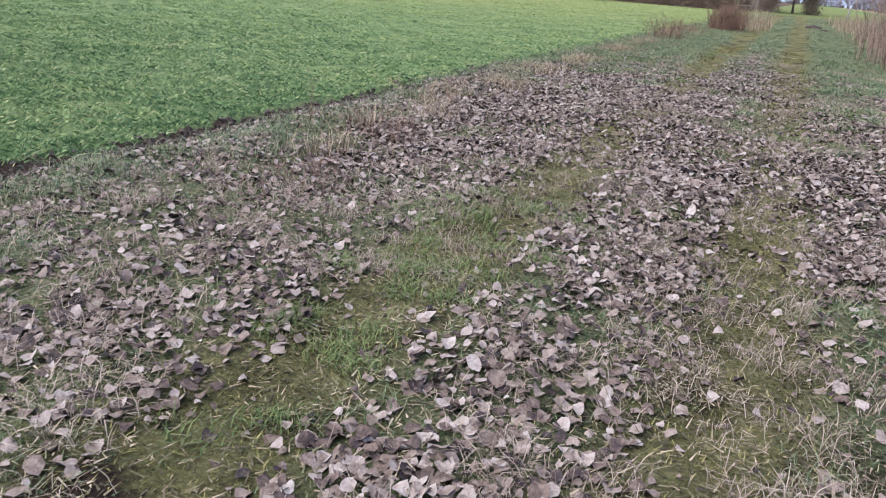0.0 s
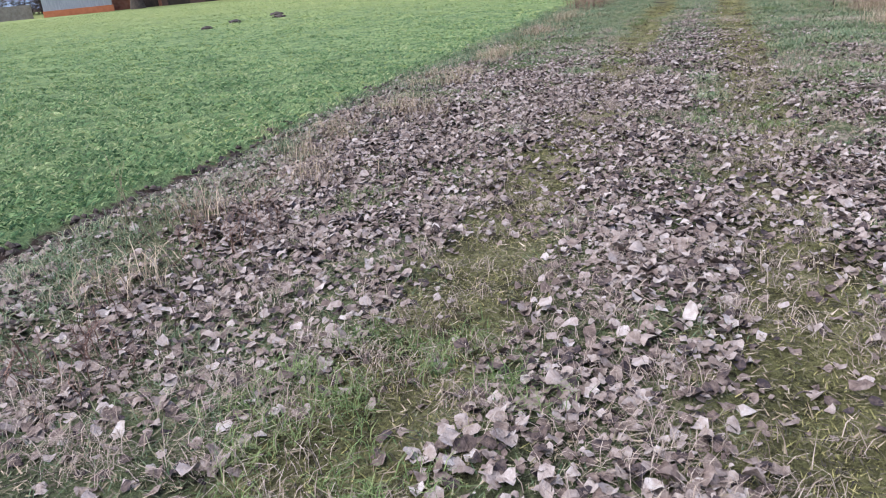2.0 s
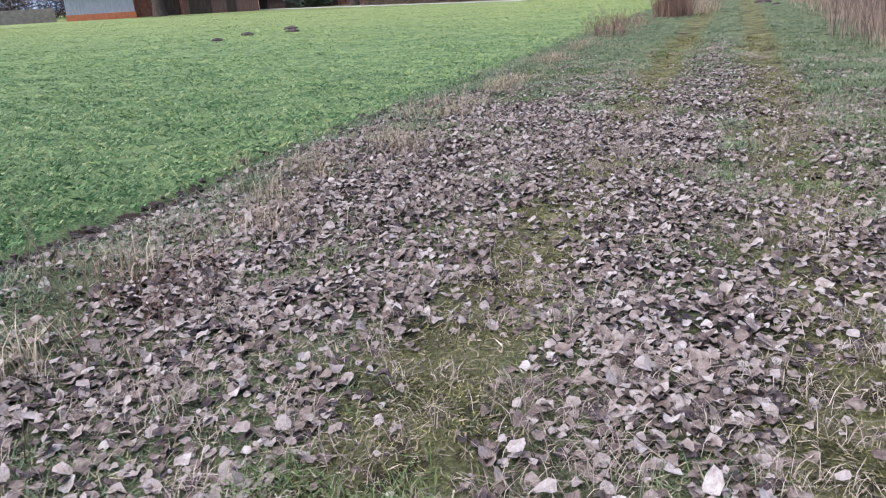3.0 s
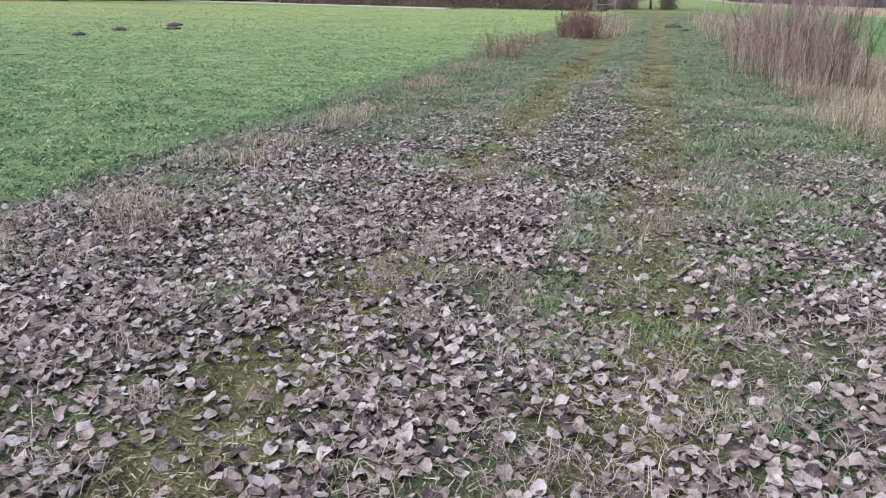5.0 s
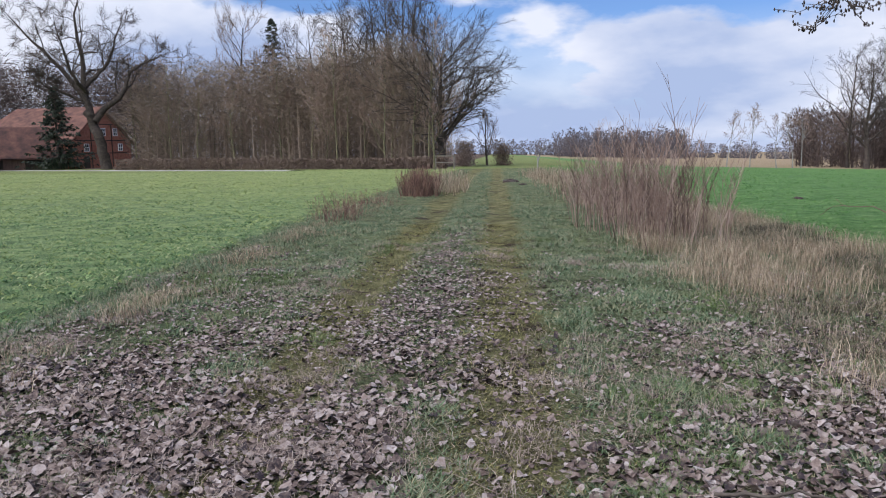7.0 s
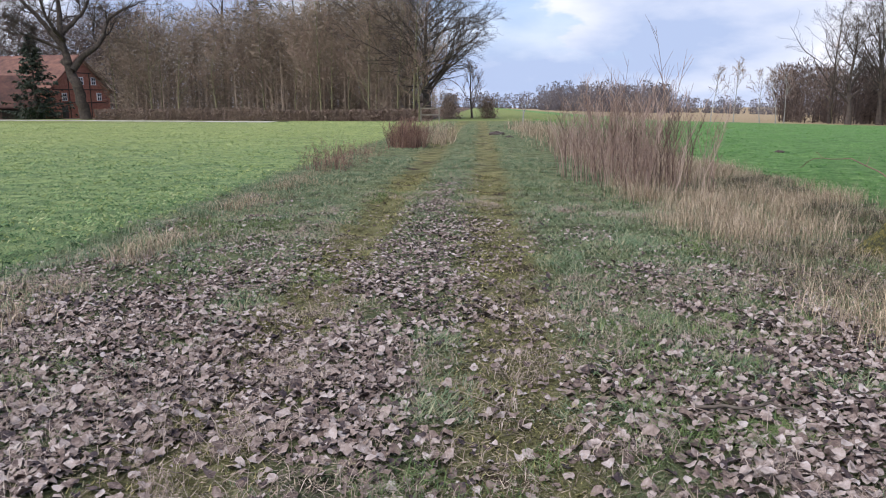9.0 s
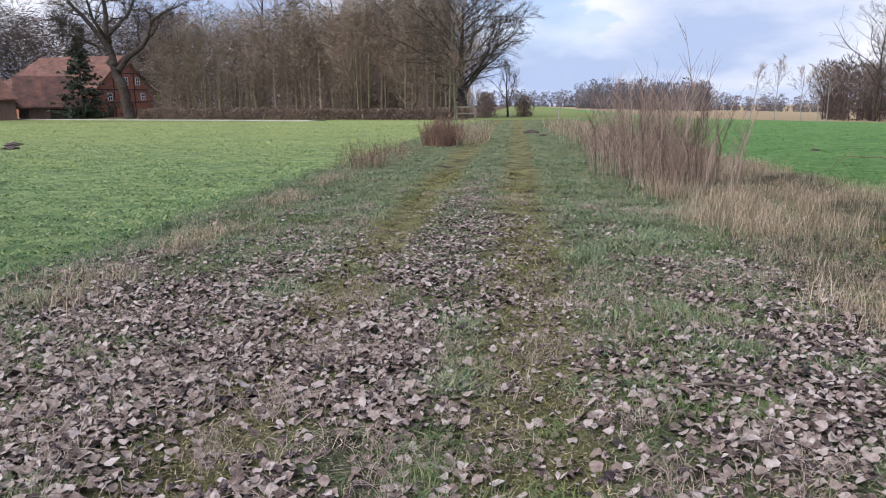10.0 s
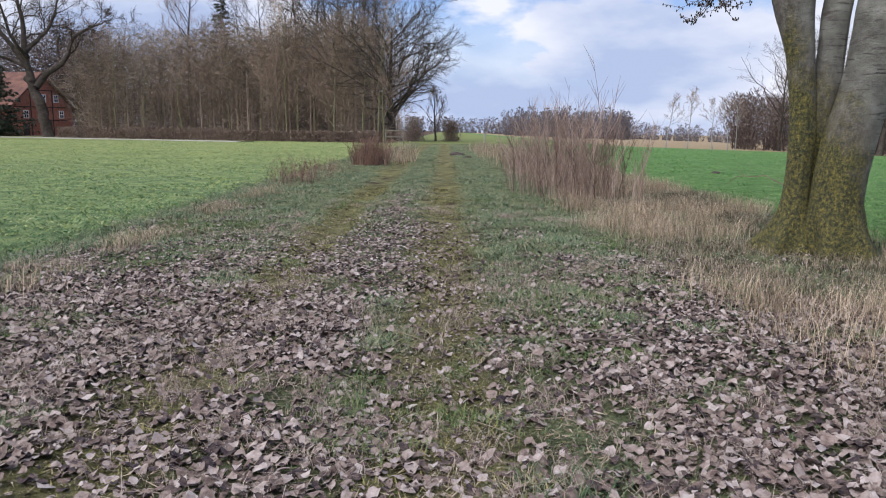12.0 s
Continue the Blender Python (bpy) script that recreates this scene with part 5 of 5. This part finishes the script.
            sprays.add([q, q + e * 0.45, q + e * 0.85 + Vector((0, 0, -0.15))], [0.009, 0.006, 0.003], 3)
    # the low limb whose sprays hang over the field
    start = R * -0.50 + Vector((0, 0, 3.02))
    arm = [start, start + Vector((-0.3, -0.05, 0.12)), start + Vector((-0.55, -0.1, 0.06)), start + Vector((-0.7, -0.15, -0.05)), start + Vector((-0.85, -0.2, -0.2))]
    limb(arm, [0.02, 0.016, 0.012, 0.009, 0.006])
    for j in range(30):
        q = arm[1 + j % 4].lerp(arm[min(4, 2 + j % 4)], g.random())
        a = g.uniform(0, 6.283)
        L = g.uniform(0.3, 0.65)
        pts = [q]
        for i in range(4):
            pts.append(pts[-1] + Vector((math.cos(a) * 0.5 + g.gauss(0, .25), math.sin(a) * 0.5 + g.gauss(0, .25), -0.75 + 0.28 * i)).normalized() * L / 4)
        sprays.add(pts, [0.005, 0.004, 0.0035, 0.003, 0.002], 3)
        for i in range(1, 5):
            for _ in range(3):
                c = pts[i] + Vector((g.gauss(0, .03), g.gauss(0, .03), g.gauss(0, .02)))
                sprays.add([pts[i], c], [0.003, 0.002], 3)
                buds.append(c)
    tagged(put("twigs", sprays.mesh("twigs", M_OAK), root, "thin dark twigs"), kind="stuff")
    bm = bmesh.new()
    for c in buds:
        bmesh.ops.create_icosphere(bm, subdivisions=1, radius=1, matrix=Matrix.Translation(c) @ Matrix.Diagonal((0.008, 0.008, 0.016, 1)))
    tagged(part("bud_cluster", bm, M_OAK, root, "small dark buds"), kind="stuff")
    root.matrix_basis = place(bx, by)
    return tagged(root, "three-stemmed poplar with pale grey bark and mossy foot", "tree")


poplar()


# ---- molehills, and leaves that lie singly ----
def molehill(x, y, r, seed):
    bm = bmesh.new()
    bmesh.ops.create_icosphere(bm, subdivisions=3, radius=r)
    noise.seed_set(seed)
    for v in bm.verts:
        v.co *= 1 + 0.35 * noise.noise(v.co * 2.2 / r)
        v.co.z *= 0.42
    ob = part("molehill", bm, M_SOIL, None)
    ob.matrix_basis = place(x, y, seed * 40)
    return tagged(ob, "small dark heap of turned soil in the grass", "molehill", "molehills")


for k, (x, y, r) in enumerate(((0.55, 39.5, 0.35), (0.95, 36.0, 0.16), (-17.1, 25.6, 0.20), (-17.5, 28.0, 0.22), (-16.5, 29.6, 0.26), (-17.8, 31.6, 0.30), (8.0, 27.8, 0.13))):
    molehill(x, y, r, k + 1)

def stick(name, pts, r, material, label, category="twig", forks=()):
    """A thin crooked stem, with short side shoots."""
    t = Tubes()
    g = random.Random(int(pts[0][0] * 100))
    pts = [Vector(p) for p in pts]
    run = []
    for i in range(len(pts) - 1):
        run += [pts[i].lerp(pts[i + 1], k / 4) + Vector((g.gauss(0, r), g.gauss(0, r), g.gauss(0, r * 0.5))) for k in range(4)]
    run.append(pts[-1])
    n = len(run)
    t.add(run, [r * (1 - 0.6 * i / n) for i in range(n)], 6)
    for u, v in forks:
        p = run[int(u * (n - 1))]
        t.add([p, p + Vector(v) * 0.6, p + Vector(v)], [r * 0.5, r * 0.35, r * 0.2], 4)
    return tagged(put(name, t.mesh(name, material)), label, category)


def on_ground(x, y, dz):
    return (x, y, float(terrain(x, y)) + dz)


stick("fallen_twig", [on_ground(0.86, 10.12, 0.03), on_ground(1.05, 10.06, 0.05), on_ground(1.22, 10.10, 0.05), on_ground(1.38, 10.08, 0.03)], 0.010, M_BARK, "thin dark fallen twig lying across green grass", forks=((0.5, (0.10, 0.04, 0.03)),))
stick("bramble_stem", [on_ground(5.95, 17.6, 0.0), on_ground(5.95, 18.4, 0.34), on_ground(6.0, 19.6, 0.48), on_ground(6.1, 21.2, 0.36), on_ground(6.15, 21.9, 0.12)], 0.011, M_STALK, "long arching bramble stem at the field edge", "bramble", ((0.4, (0.1, 0.1, 0.16)), (0.7, (-0.1, 0.1, 0.12))))
tufts("green_tufts", [(1.12 + 0.16 * math.cos(k * 2.4) * (k % 5) / 3, 9.86 + 0.11 * math.sin(k * 2.4) * (k % 5) / 3) for k in range(16)], 90, 0.05, 0.06, 0.0045, 0.9, 1.0, M_TUFT, "thick fresh green grass beside the fallen twig", "grass", 190)

# dead stems strewn over the leaves
dead = Tubes()
g5 = random.Random(17)
for k in range(420):
    x, y = g5.uniform(-3.8, 2.6), g5.uniform(1.5, 14)
    if g5.random() > float(lit(x, y)) + 0.1:
        continue
    a, L = g5.uniform(0, 6.283), g5.uniform(0.08, 0.26)
    dx, dy = math.cos(a) * L, math.sin(a) * L
    dead.add([on_ground(x, y, 0.03), on_ground(x + dx * 0.5, y + dy * 0.5, 0.05 + g5.random() * 0.03), on_ground(x + dx, y + dy, 0.035 + g5.random() * 0.05)], [0.0022, 0.002, 0.0012], 3)
tagged(put("dead_stems", dead.mesh("dead_stems", M_BENT)), "thin pale dead stems strewn over the leaves", "stems", "", "stuff")

LEAF_MESHES = []
for p, tri in LEAVES[:8]:
    q = p * 0.066
    LEAF_MESHES.append(mesh_of("leaf", q, None, tri, M_LEAF1, True))
g3 = random.Random(9)
made = 0
while made < 300:
    x, y = g3.uniform(-3.6, 2.2), g3.uniform(1.8, 10.5)
    if g3.random() > float(lit(x, y)) + 0.15:
        continue
    leaf = put("leaf", LEAF_MESHES[made % 8], litter)
    leaf.matrix_basis = pose(x, y, float(terrain(x, y)) + 0.05, g3.gauss(0, 16), g3.gauss(0, 16), g3.uniform(0, 360)) @ Matrix.Scale(g3.uniform(0.75, 1.25), 4)
    made += 1
